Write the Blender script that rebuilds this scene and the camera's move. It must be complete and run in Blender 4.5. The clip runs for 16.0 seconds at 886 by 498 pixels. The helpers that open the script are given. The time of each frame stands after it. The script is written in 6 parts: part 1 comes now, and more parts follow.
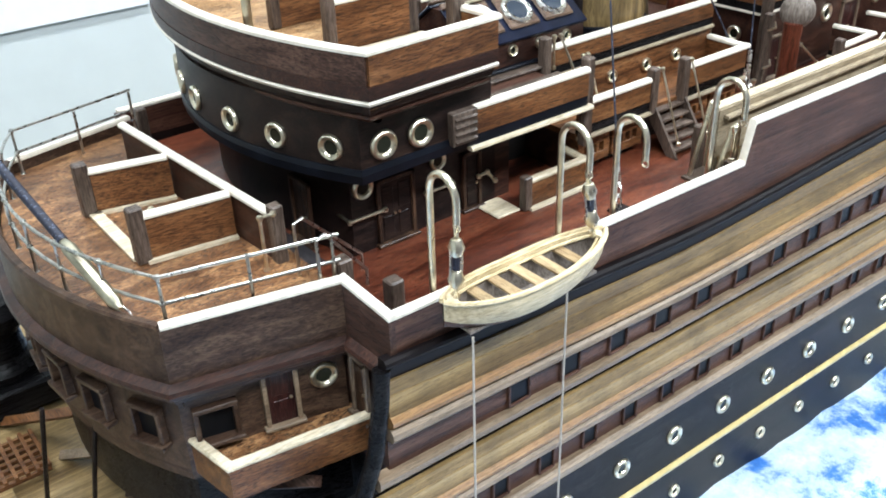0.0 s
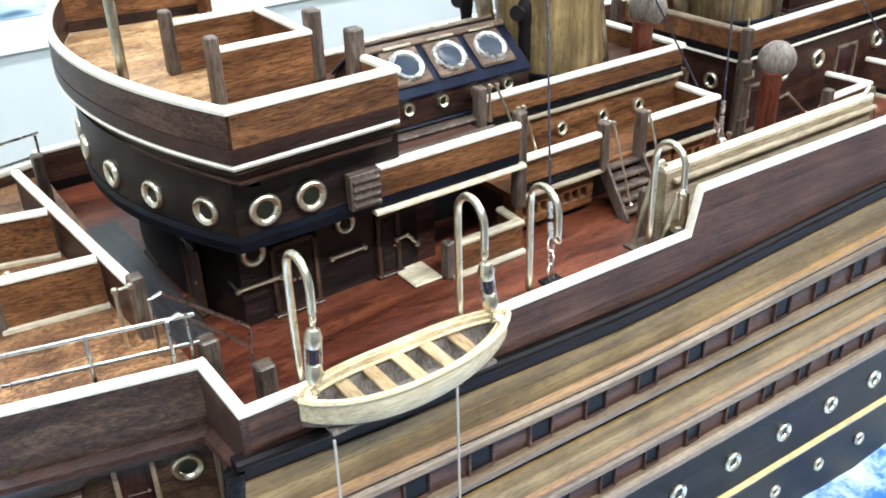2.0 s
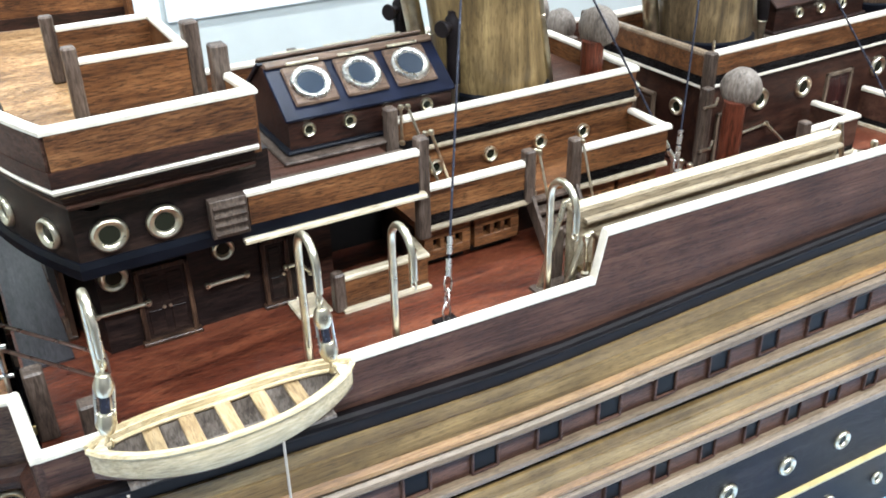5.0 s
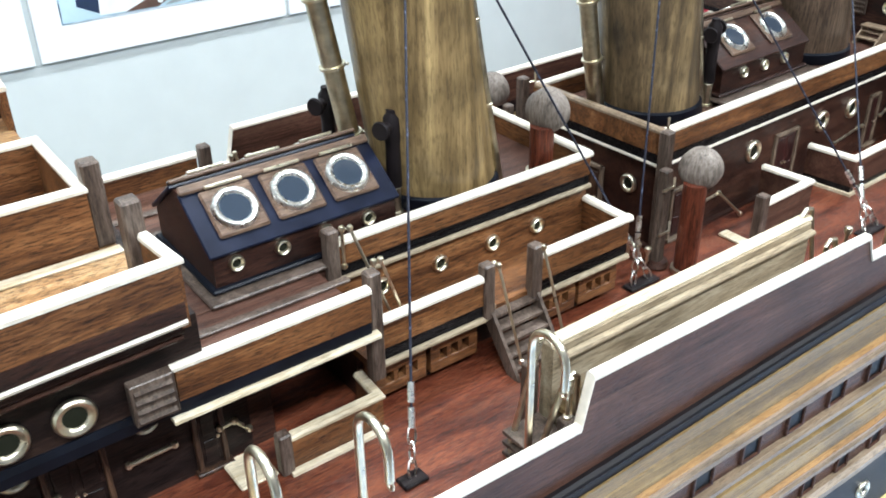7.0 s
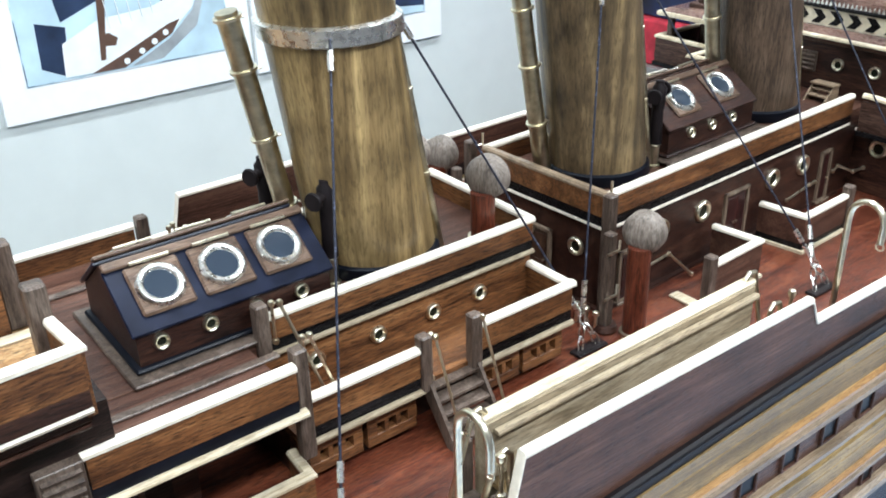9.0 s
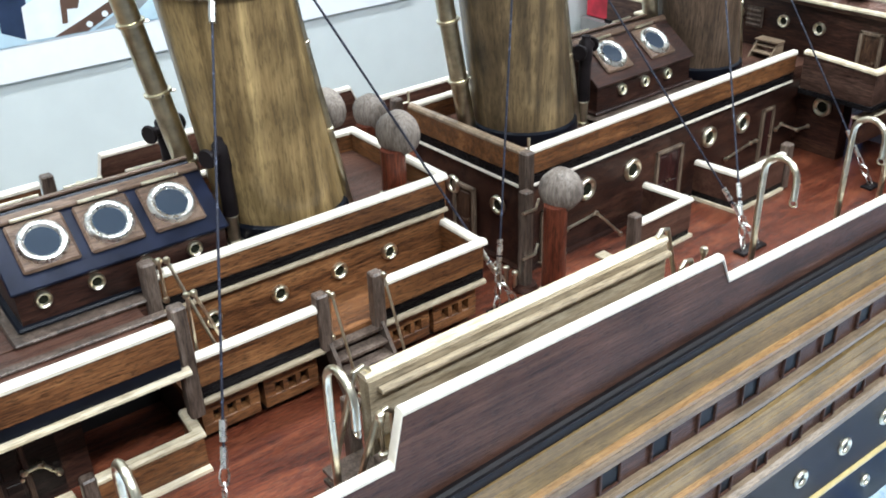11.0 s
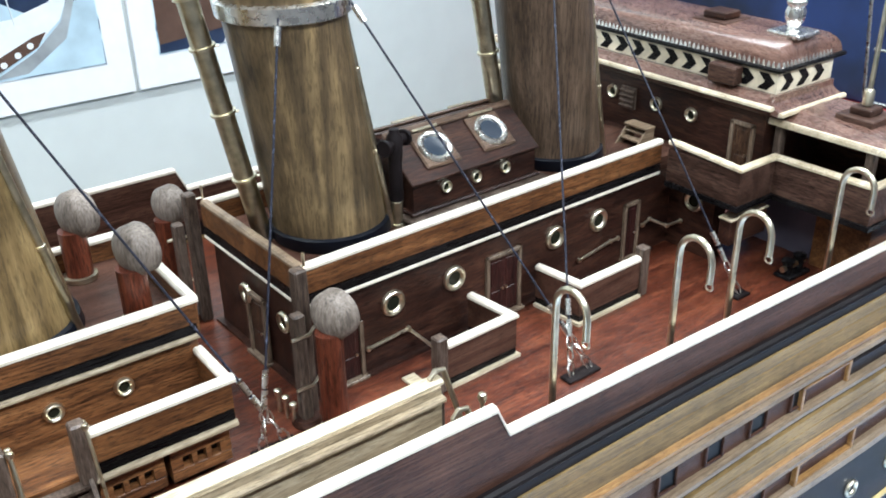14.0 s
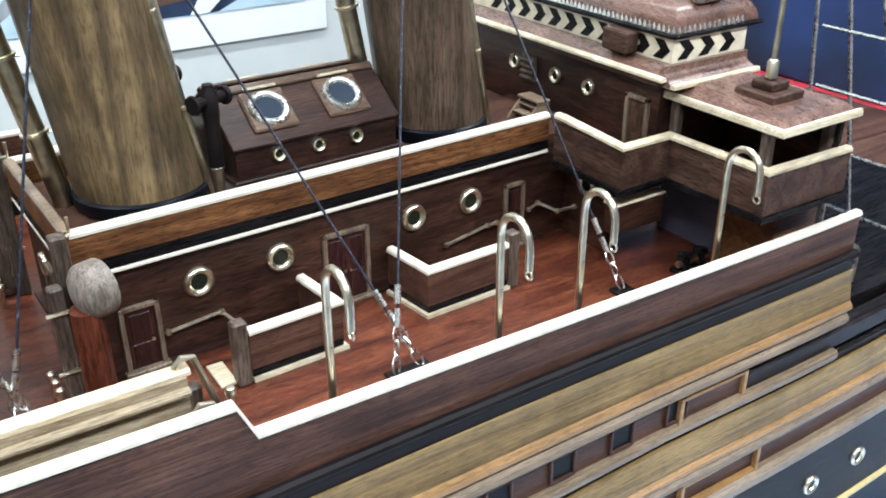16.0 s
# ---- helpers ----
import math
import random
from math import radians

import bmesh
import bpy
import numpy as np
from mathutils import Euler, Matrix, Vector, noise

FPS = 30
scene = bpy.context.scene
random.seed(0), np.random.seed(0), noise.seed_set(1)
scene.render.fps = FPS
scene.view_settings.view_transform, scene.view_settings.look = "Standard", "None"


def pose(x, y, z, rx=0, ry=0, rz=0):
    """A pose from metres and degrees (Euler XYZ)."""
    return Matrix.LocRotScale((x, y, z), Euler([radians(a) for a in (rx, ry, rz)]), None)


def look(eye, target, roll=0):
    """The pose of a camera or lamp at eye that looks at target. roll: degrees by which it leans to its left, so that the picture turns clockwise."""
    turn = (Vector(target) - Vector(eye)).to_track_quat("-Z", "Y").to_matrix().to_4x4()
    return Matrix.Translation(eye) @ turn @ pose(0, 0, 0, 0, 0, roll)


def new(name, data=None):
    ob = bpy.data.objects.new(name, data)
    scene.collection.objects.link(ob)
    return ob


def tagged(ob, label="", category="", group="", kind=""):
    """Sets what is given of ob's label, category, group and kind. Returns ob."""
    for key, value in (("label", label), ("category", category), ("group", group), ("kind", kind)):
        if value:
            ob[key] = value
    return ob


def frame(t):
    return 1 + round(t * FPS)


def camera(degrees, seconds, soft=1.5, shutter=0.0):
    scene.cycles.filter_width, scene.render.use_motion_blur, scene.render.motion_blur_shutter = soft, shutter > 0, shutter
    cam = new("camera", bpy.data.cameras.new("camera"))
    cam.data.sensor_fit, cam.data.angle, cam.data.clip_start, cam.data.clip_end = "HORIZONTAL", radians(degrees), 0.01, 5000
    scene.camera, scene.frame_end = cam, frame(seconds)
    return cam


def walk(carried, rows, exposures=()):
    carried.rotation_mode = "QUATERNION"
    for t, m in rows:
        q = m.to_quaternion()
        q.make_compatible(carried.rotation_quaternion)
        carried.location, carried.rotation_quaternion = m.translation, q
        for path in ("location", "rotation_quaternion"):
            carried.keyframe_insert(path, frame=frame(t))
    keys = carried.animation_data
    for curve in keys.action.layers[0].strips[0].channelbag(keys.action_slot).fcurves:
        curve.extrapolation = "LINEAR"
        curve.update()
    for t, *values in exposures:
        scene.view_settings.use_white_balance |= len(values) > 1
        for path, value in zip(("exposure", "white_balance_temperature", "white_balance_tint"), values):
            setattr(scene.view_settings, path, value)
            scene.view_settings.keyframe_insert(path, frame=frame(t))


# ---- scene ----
cam = camera(51.2, 16.0, soft=1.85)
PATH = [
    (0, (-0.271, -0.417, 0.642), (0.769, 0.959, -0.371), -1.9),
    (0.5, (-0.245, -0.41, 0.642), (0.813, 0.972, -0.344), -1.9),
    (1, (-0.205, -0.4, 0.637), (0.831, 1.019, -0.318), -2.4),
    (1.5, (-0.165, -0.4, 0.63), (0.829, 1.038, -0.342), -2.3),
    (2, (-0.135, -0.41, 0.635), (0.841, 1.039, -0.338), -1.8),
    (2.5, (-0.071, -0.432, 0.623), (0.853, 1.05, -0.352), -2.0),
    (3, (-0.048, -0.466, 0.628), (0.87, 1.031, -0.33), -1.6),
    (3.5, (-0.078, -0.47, 0.634), (0.921, 0.971, -0.329), -1.6),
    (3.7, (-0.09, -0.458, 0.633), (0.95, 0.957, -0.323), -1.4),
    (5.8, (0.086, -0.407, 0.63), (0.825, 1.171, -0.353), -1.3),
    (6, (0.093, -0.386, 0.64), (0.868, 1.162, -0.361), -1.3),
    (6.5, (0.056, -0.336, 0.661), (0.997, 1.119, -0.339), -1.9),
    (7, (0.042, -0.306, 0.675), (1.066, 1.093, -0.322), -1.0),
    (7.5, (0.05, -0.298, 0.68), (1.11, 1.097, -0.285), -0.8),
    (8, (0.056, -0.301, 0.697), (1.133, 1.122, -0.206), -1.2),
    (8.5, (0.072, -0.31, 0.691), (1.153, 1.112, -0.21), -1.4),
    (10.8, (0.127, -0.344, 0.669), (1.167, 1.069, -0.292), -1.8),
    (11, (0.144, -0.355, 0.669), (1.19, 1.05, -0.297), -1.9),
    (11.5, (0.194, -0.386, 0.674), (1.256, 1.019, -0.272), -2.1),
    (12, (0.216, -0.376, 0.657), (1.263, 1.048, -0.28), -1.7),
    (12.5, (0.2, -0.372, 0.652), (1.225, 1.048, -0.314), -1.3),
    (13, (0.229, -0.371, 0.65), (1.256, 1.046, -0.317), -1.2),
    (13.5, (0.306, -0.362, 0.66), (1.351, 1.059, -0.283), -1.0),
    (14, (0.355, -0.361, 0.676), (1.415, 1.076, -0.226), -1.1),
    (14.5, (0.419, -0.361, 0.671), (1.466, 1.093, -0.218), -1.9),
    (15, (0.464, -0.37, 0.654), (1.491, 1.111, -0.213), -1.4),
    (15.5, (0.5, -0.385, 0.643), (1.497, 1.114, -0.228), -0.9),
    (16, (0.528, -0.392, 0.622), (1.509, 1.096, -0.286), -0.2),
]
walk(cam, [(t, look(eye, target, roll)) for t, eye, target, roll in PATH],
     [(0.0, 0.20), (1.2, 0.34), (3.5, 0.37), (7.0, 0.26), (12.5, 0.07), (16.0, 0.13)])

# ---- light: a closed room lit by ceiling panels, stronger on the viewer's side ----
world = bpy.data.worlds.new("world")
scene.world = world
world.use_nodes = True
wbg = world.node_tree.nodes["Background"]
wbg.inputs[0].default_value = (0.80, 0.90, 1.0, 1)
wbg.inputs[1].default_value = 0.25


def area_lamp(name, place, target, sx, sy, watts, colour):
    lamp = bpy.data.lights.new(name, "AREA")
    lamp.shape, lamp.size, lamp.size_y, lamp.energy, lamp.color = "RECTANGLE", sx, sy, watts, colour
    ob = new(name, lamp)
    ob.matrix_world = look(place, target)
    return ob


LAMPS = []
for lx, ly in ((-0.6, -1.35), (0.9, -1.35), (2.4, -1.35), (-0.6, 0.45), (0.9, 0.45), (2.4, 0.45)):
    LAMPS.append(area_lamp("ceiling_lamp", (lx, ly, 2.28), (lx, ly, 0), 1.2, 0.3, 47 if ly < 0 else 27, (0.865, 0.955, 1.04)))

# ---- materials ----


def mat(name, rough=0.5, metal=0.0, coat=0.0):
    m = bpy.data.materials.new(name)
    m.use_nodes = True
    b = m.node_tree.nodes["Principled BSDF"]
    b.inputs["Roughness"].default_value = rough
    b.inputs["Metallic"].default_value = metal
    b.inputs["Coat Weight"].default_value = coat
    b.inputs["Coat Roughness"].default_value = 0.25
    return m, m.node_tree, b


def link(tree, a, i, b, j):
    tree.links.new(a.outputs[i], b.inputs[j])


def ramp(tree, stops):
    r = tree.nodes.new("ShaderNodeValToRGB")
    e = r.color_ramp.elements
    while len(e) < len(stops):
        e.new(0.5)
    for k, (p, c) in enumerate(stops):
        e[k].position, e[k].color = p, (*c, 1)
    return r


def wood(name, dark, mid, light, along=(1, 0, 0), scale=1.0, rough=0.42, coat=0.25, bump=0.35, spread=0.085, spec=0.3, stretch=20, pore=0.5, blotch=0.2, short=105, figure=0.45):
    """Varnished timber: fine pores and slow figure, drawn out along the grain."""
    m, tree, b = mat(name, rough, 0.0, coat)
    b.inputs["Specular IOR Level"].default_value = spec
    n = tree.nodes
    tc, info = n.new("ShaderNodeTexCoord"), n.new("ShaderNodeObjectInfo")
    add = n.new("ShaderNodeVectorMath")
    mul = n.new("ShaderNodeVectorMath")
    mul.operation = "MULTIPLY"
    s = [170 * scale if not a else stretch * scale for a in along]
    mul.inputs[1].default_value = s
    off = n.new("ShaderNodeVectorMath")
    off.operation = "SCALE"
    off.inputs[0].default_value = (3.1, 5.7, 4.3)
    link(tree, info, "Random", off, "Scale")
    link(tree, tc, "Object", mul, 0)
    link(tree, mul, 0, add, 0)
    link(tree, off, 0, add, 1)
    fine = n.new("ShaderNodeTexNoise")
    fine.inputs["Scale"].default_value, fine.inputs["Detail"].default_value, fine.inputs["Roughness"].default_value = 3.2, 6, 0.7
    slow = n.new("ShaderNodeTexNoise")
    slow.inputs["Scale"].default_value, slow.inputs["Detail"].default_value, slow.inputs["Distortion"].default_value = 0.33, 3, 1.2
    link(tree, add, 0, fine, "Vector")
    link(tree, add, 0, slow, "Vector")
    mix = n.new("ShaderNodeMath")
    mix.operation = "MULTIPLY_ADD"
    mix.inputs[1].default_value = 1 - figure
    link(tree, fine, "Fac", mix, 0)
    half = n.new("ShaderNodeMath")
    half.operation = "MULTIPLY"
    half.inputs[1].default_value = figure
    link(tree, slow, "Fac", half, 0)
    link(tree, half, 0, mix, 2)
    c = ramp(tree, [(0.5 - 1.5 * spread, dark), (0.5, mid), (0.5 + 1.5 * spread, light)])
    link(tree, mix, 0, c, 0)
    # patchy stain, unrelated to light
    blot = n.new("ShaderNodeTexNoise")
    blot.inputs["Scale"].default_value, blot.inputs["Detail"].default_value = 22, 3
    link(tree, tc, "Object", blot, "Vector")
    hue = n.new("ShaderNodeHueSaturation")
    val = n.new("ShaderNodeMapRange")
    val.inputs[1].default_value, val.inputs[2].default_value, val.inputs[3].default_value, val.inputs[4].default_value = 0.3, 0.7, 1 - blotch, 1 + blotch
    link(tree, blot, "Fac", val, 0)
    link(tree, val, 0, hue, "Value")
    link(tree, c, 0, hue, "Color")
    # short open pores, dark against the figure
    ps = n.new("ShaderNodeVectorMath")
    ps.operation = "MULTIPLY"
    ps.inputs[1].default_value = [760 * scale if not a else short * scale for a in along]
    link(tree, tc, "Object", ps, 0)
    flecks = n.new("ShaderNodeTexNoise")
    flecks.inputs["Scale"].default_value, flecks.inputs["Detail"].default_value, flecks.inputs["Roughness"].default_value = 1.0, 3, 0.6
    link(tree, ps, 0, flecks, "Vector")
    keep = n.new("ShaderNodeMapRange")
    keep.inputs[1].default_value, keep.inputs[2].default_value, keep.inputs[3].default_value, keep.inputs[4].default_value = 0.50, 0.62, 1.12, 1 - pore
    link(tree, flecks, "Fac", keep, 0)
    grain = n.new("ShaderNodeVectorMath")
    grain.operation = "SCALE"
    link(tree, hue, 0, grain, 0)
    link(tree, keep, 0, grain, "Scale")
    link(tree, grain, 0, b, "Base Color")
    rr = n.new("ShaderNodeMapRange")
    rr.inputs[3].default_value, rr.inputs[4].default_value = rough - 0.12, rough + 0.16
    link(tree, fine, "Fac", rr, 0)
    link(tree, rr, 0, b, "Roughness")
    bp = n.new("ShaderNodeBump")
    bp.inputs["Strength"].default_value, bp.inputs["Distance"].default_value = bump, 0.0006
    link(tree, keep, 0, bp, "Height")
    link(tree, bp, 0, b, "Normal")
    return m


def plain(name, colour, rough=0.5, metal=0.0, coat=0.0, scale=90, vary=0.18, bump=0.1, dist=0.0004, spec=0.5):
    """Paint, metal or plastic with slight mottling and handling wear."""
    m, tree, b = mat(name, rough, metal, coat)
    b.inputs["Specular IOR Level"].default_value = spec
    n = tree.nodes
    tc = n.new("ShaderNodeTexCoord")
    ns = n.new("ShaderNodeTexNoise")
    ns.inputs["Scale"].default_value, ns.inputs["Detail"].default_value = scale, 5
    link(tree, tc, "Object", ns, "Vector")
    lo = tuple(v * (1 - vary) for v in colour)
    hi = tuple(min(1, v * (1 + vary)) for v in colour)
    c = ramp(tree, [(0.3, lo), (0.7, hi)])
    link(tree, ns, "Fac", c, 0)
    link(tree, c, 0, b, "Base Color")
    rr = n.new("ShaderNodeMapRange")
    rr.inputs[3].default_value, rr.inputs[4].default_value = max(0.03, rough - 0.1), rough + 0.12
    link(tree, ns, "Fac", rr, 0)
    link(tree, rr, 0, b, "Roughness")
    bp = n.new("ShaderNodeBump")
    bp.inputs["Strength"].default_value, bp.inputs["Distance"].default_value = bump, dist
    link(tree, ns, "Fac", bp, "Height")
    link(tree, bp, 0, b, "Normal")
    return m


X, Y, Z = (1, 0, 0), (0, 1, 0), (0, 0, 1)
WALNUT = wood("walnut", (0.028, 0.012, 0.0075), (0.073, 0.033, 0.0225), (0.124, 0.064, 0.043), X, scale=1.2, rough=0.42, coat=0.06, spec=0.22, stretch=4, spread=0.085, pore=0.34, blotch=0.26)
WALNUT_Y = wood("walnut_cross", (0.022, 0.010, 0.007), (0.062, 0.032, 0.023), (0.115, 0.066, 0.048), Y, rough=0.45, coat=0.08, spec=0.2)
ROSE = wood("rosewood", (0.010, 0.004, 0.003), (0.032, 0.012, 0.008), (0.070, 0.030, 0.018), X, coat=0.12)
ROSE_Y = wood("rosewood_cross", (0.010, 0.004, 0.003), (0.032, 0.012, 0.008), (0.070, 0.030, 0.018), Y, coat=0.12)
ROSE_Z = wood("rosewood_upright", (0.012, 0.006, 0.004), (0.045, 0.022, 0.013), (0.10, 0.055, 0.032), Z)
TEAK = wood("teak", (0.040, 0.015, 0.007), (0.145, 0.058, 0.021), (0.27, 0.125, 0.050), X, scale=1.15, coat=0.1, stretch=12, spread=0.09, pore=0.55)
TEAK_Y = wood("teak_cross", (0.040, 0.015, 0.007), (0.145, 0.058, 0.021), (0.27, 0.125, 0.050), Y, scale=1.15, coat=0.1, stretch=12, spread=0.09, pore=0.55)
TOWERW = wood("black_walnut", (0.005, 0.003, 0.003), (0.014, 0.008, 0.007), (0.036, 0.020, 0.015), X, coat=0.05, spec=0.2)
FUNNEL_B = wood("funnel_wood_brown", (0.022, 0.015, 0.009), (0.115, 0.079, 0.042), (0.32, 0.222, 0.108), Z, stretch=7, spread=0.12, scale=0.65, rough=0.38, coat=0.35, bump=0.25, short=140, pore=0.26, blotch=0.45, figure=0.72)
FUNNEL_C = wood("funnel_wood_dark", (0.030, 0.019, 0.012), (0.085, 0.055, 0.036), (0.155, 0.105, 0.070), Z, scale=0.8, rough=0.42, coat=0.25, bump=0.4, stretch=6, pore=0.35)
TAN = wood("tan_wood", (0.175, 0.130, 0.080), (0.31, 0.245, 0.160), (0.43, 0.360, 0.255), X, rough=0.45, coat=0.1, pore=0.22)
DOORRED = wood("maroon_door", (0.011, 0.004, 0.004), (0.030, 0.009, 0.008), (0.056, 0.019, 0.016), Z, rough=0.4, coat=0.1)
FRAMEW = wood("frame_wood", (0.075, 0.050, 0.034), (0.155, 0.110, 0.076), (0.25, 0.19, 0.135), Z, rough=0.45, pore=0.3)
ROOFW = wood("roof_wood", (0.056, 0.026, 0.020), (0.148, 0.076, 0.056), (0.24, 0.140, 0.105), Y, rough=0.26, coat=1.0, bump=0.2, pore=0.3, scale=1.9, stretch=30)
PANEW = wood("pane_wood", (0.050, 0.028, 0.018), (0.115, 0.070, 0.046), (0.20, 0.135, 0.095), X, rough=0.4, coat=0.2, pore=0.35)
FRAMEB = wood("thwart_wood", (0.20, 0.13, 0.065), (0.33, 0.235, 0.125), (0.45, 0.34, 0.20), Y, rough=0.45, pore=0.18)
FLECK = wood("flecked_teak", (0.050, 0.020, 0.009), (0.175, 0.078, 0.032), (0.42, 0.23, 0.105), X, scale=1.0, coat=0.1, spread=0.09, bump=0.5, stretch=70, pore=0.80, blotch=0.4, short=260)
DECKTAN = wood("tan_tower_deck", (0.10, 0.045, 0.018), (0.30, 0.165, 0.072), (0.50, 0.33, 0.17), X, coat=0.1, spread=0.09, stretch=50, pore=0.6, blotch=0.3, short=200)
PADAUK = wood("red_deck", (0.030, 0.007, 0.0042), (0.100, 0.0250, 0.0125), (0.184, 0.057, 0.027), X, scale=1.2, rough=0.30, coat=0.35, spread=0.080, stretch=26, pore=0.38)
PADAUK_Z = wood("red_post", (0.040, 0.008, 0.004), (0.100, 0.024, 0.012), (0.17, 0.048, 0.024), Z, rough=0.35, coat=0.3)
OAK = wood("olive_wale", (0.092, 0.054, 0.021), (0.232, 0.152, 0.064), (0.385, 0.270, 0.130), X, scale=1.1, rough=0.38, coat=0.25, stretch=2.5, spread=0.11, pore=0.22, blotch=0.3, figure=0.6)
HONEY = wood("honey_wale", (0.150, 0.068, 0.022), (0.31, 0.165, 0.060), (0.45, 0.275, 0.118), X, scale=1.2, rough=0.34, coat=0.3, stretch=3, spread=0.12, pore=0.22)
MAPLE = wood("maple", (0.44, 0.35, 0.22), (0.61, 0.52, 0.37), (0.74, 0.66, 0.51), X, rough=0.4, coat=0.2, pore=0.14)
WHITE = plain("white_cap", (0.77, 0.70, 0.585), 0.42, coat=0.15, scale=140, vary=0.12)
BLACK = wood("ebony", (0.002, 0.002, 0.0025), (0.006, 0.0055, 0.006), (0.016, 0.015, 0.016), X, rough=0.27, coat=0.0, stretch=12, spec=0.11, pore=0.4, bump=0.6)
NAVY = plain("navy_paint", (0.004, 0.0055, 0.010), 0.40, coat=0.0, scale=60, vary=0.35, spec=0.2)
BLUEPAINT = plain("blue_gloss_paint", (0.005, 0.008, 0.022), 0.32, scale=60, vary=0.35, spec=0.3)
BATTEN = wood("pale_batten", (0.105, 0.070, 0.044), (0.225, 0.160, 0.104), (0.34, 0.260, 0.180), X, scale=1.2, rough=0.38, coat=0.2, stretch=3, spread=0.12, pore=0.22)
BOATW = wood("boat_maple", (0.36, 0.27, 0.14), (0.55, 0.44, 0.26), (0.68, 0.57, 0.38), X, rough=0.4, coat=0.2, pore=0.12)
STERNW = wood("stern_walnut", (0.020, 0.010, 0.0065), (0.056, 0.031, 0.020), (0.112, 0.070, 0.045), X, scale=1.3, rough=0.42, coat=0.1, spec=0.22, stretch=8, spread=0.085, pore=0.45)
EBONY_GLOSS = plain("ebony_gloss", (0.0105, 0.0078, 0.0085), 0.46, coat=0.0, scale=45, vary=0.4, spec=0.16)
STEEL = plain("rail_steel", (0.46, 0.45, 0.41), 0.28, 1.0, scale=160, vary=0.2)
DECKGREY = wood("dark_grey_deck", (0.012, 0.011, 0.012), (0.034, 0.031, 0.034), (0.065, 0.060, 0.064), Y, rough=0.32, coat=0.2, stretch=20, pore=0.3)
# blue-grey reflection in the passage under the bridge, put into a colour
SLATEBLUE = plain("passage_reflection", (0.115, 0.110, 0.150), 0.22, coat=0.3, scale=40, vary=0.15)
SLATE = wood("dark_hull", (0.003, 0.0025, 0.0028), (0.011, 0.0082, 0.0085), (0.028, 0.021, 0.021), X, rough=0.36, coat=0.0, stretch=10, spec=0.12)
BRASS = plain("brass", (0.78, 0.71, 0.55), 0.30, 1.0, scale=160, vary=0.15)
BRASS_DULL = plain("brass_dull", (0.55, 0.50, 0.37), 0.32, 1.0, scale=120, vary=0.25)
NICKEL = plain("nickel", (0.86, 0.85, 0.81), 0.27, 1.0, scale=200, vary=0.12)
GREYWOOD = wood("grey_wood", (0.100, 0.080, 0.066), (0.195, 0.162, 0.136), (0.29, 0.25, 0.215), Z, rough=0.5, coat=0.05, bump=0.4, stretch=40, pore=0.3)
POSTWOOD = wood("post_wood", (0.030, 0.020, 0.015), (0.085, 0.060, 0.046), (0.16, 0.12, 0.095), Z, rough=0.45, pore=0.35)
FUNNEL = wood("funnel_wood", (0.038, 0.024, 0.011), (0.175, 0.116, 0.050), (0.39, 0.275, 0.124), Z, scale=0.7, rough=0.36, coat=0.35, bump=0.25, spread=0.12, stretch=7, pore=0.24, blotch=0.45, short=140, figure=0.7)
CORD, _t, _b = mat("braided_wire", 0.55)
_n = _t.nodes.new("ShaderNodeTexNoise")
_n.inputs["Scale"].default_value, _n.inputs["Detail"].default_value = 420, 2
_c = ramp(_t, [(0.50, (0.008, 0.010, 0.022)), (0.60, (0.012, 0.014, 0.030)), (0.68, (0.085, 0.10, 0.15))])
_o = _t.nodes.new("ShaderNodeTexCoord")
link(_t, _o, "Object", _n, "Vector")
link(_t, _n, "Fac", _c, 0)
link(_t, _c, 0, _b, "Base Color")
THREAD = plain("thread", (0.45, 0.40, 0.34), 0.8, scale=900)
# near-black that puts the shade of recesses into the colour
DARK = plain("recess_shade", (0.006, 0.005, 0.005), 0.7)
WALLP = plain("wall_paint", (0.63, 0.67, 0.65), 0.6, scale=14, vary=0.03, bump=0.05)
# dark tone for the unseen wall, chosen to keep pale reflections off the hull
WALLD = plain("reflection_cut_grey", (0.14, 0.14, 0.15), 0.8, scale=14, vary=0.1)
CEILP = plain("ceiling_paint", (0.82, 0.83, 0.82), 0.8, scale=20, vary=0.02)
FLOORP = plain("floor_vinyl", (0.22, 0.21, 0.20), 0.4, scale=30, vary=0.15)
PAPER = plain("print_border", (0.86, 0.88, 0.89), 0.45, scale=40, vary=0.02)
GLASS, _t, _b = mat("dark_glass", 0.22)
_b.inputs["Base Color"].default_value = (0.016, 0.018, 0.012, 1)
_b.inputs["Specular IOR Level"].default_value = 0.18
PORTGLASS, _t, _b = mat("port_glass", 0.35)
_b.inputs["Base Color"].default_value = (0.007, 0.007, 0.008, 1)
_b.inputs["Specular IOR Level"].default_value = 0.1
SKYGLASS, _t, _b = mat("skylight_glass", 0.10)
_b.inputs["Base Color"].default_value = (0.030, 0.042, 0.060, 1)
LAMPMAT, _t, _b = mat("lamp_diffuser", 0.5)
_b.inputs["Base Color"].default_value = (0.9, 0.9, 0.9, 1)
_b.inputs["Emission Color"].default_value = (0.95, 0.98, 1, 1)
_b.inputs["Emission Strength"].default_value = 4.0

# ---- geometry helpers ----


def finish(bm, mate, name, smooth=False):
    bmesh.ops.recalc_face_normals(bm, faces=bm.faces)
    me = bpy.data.meshes.new(name)
    bm.to_mesh(me)
    bm.free()
    if smooth:
        for p in me.polygons:
            p.use_smooth = True
        me.set_sharp_from_angle(angle=radians(40))
    me.materials.append(mate)
    return me


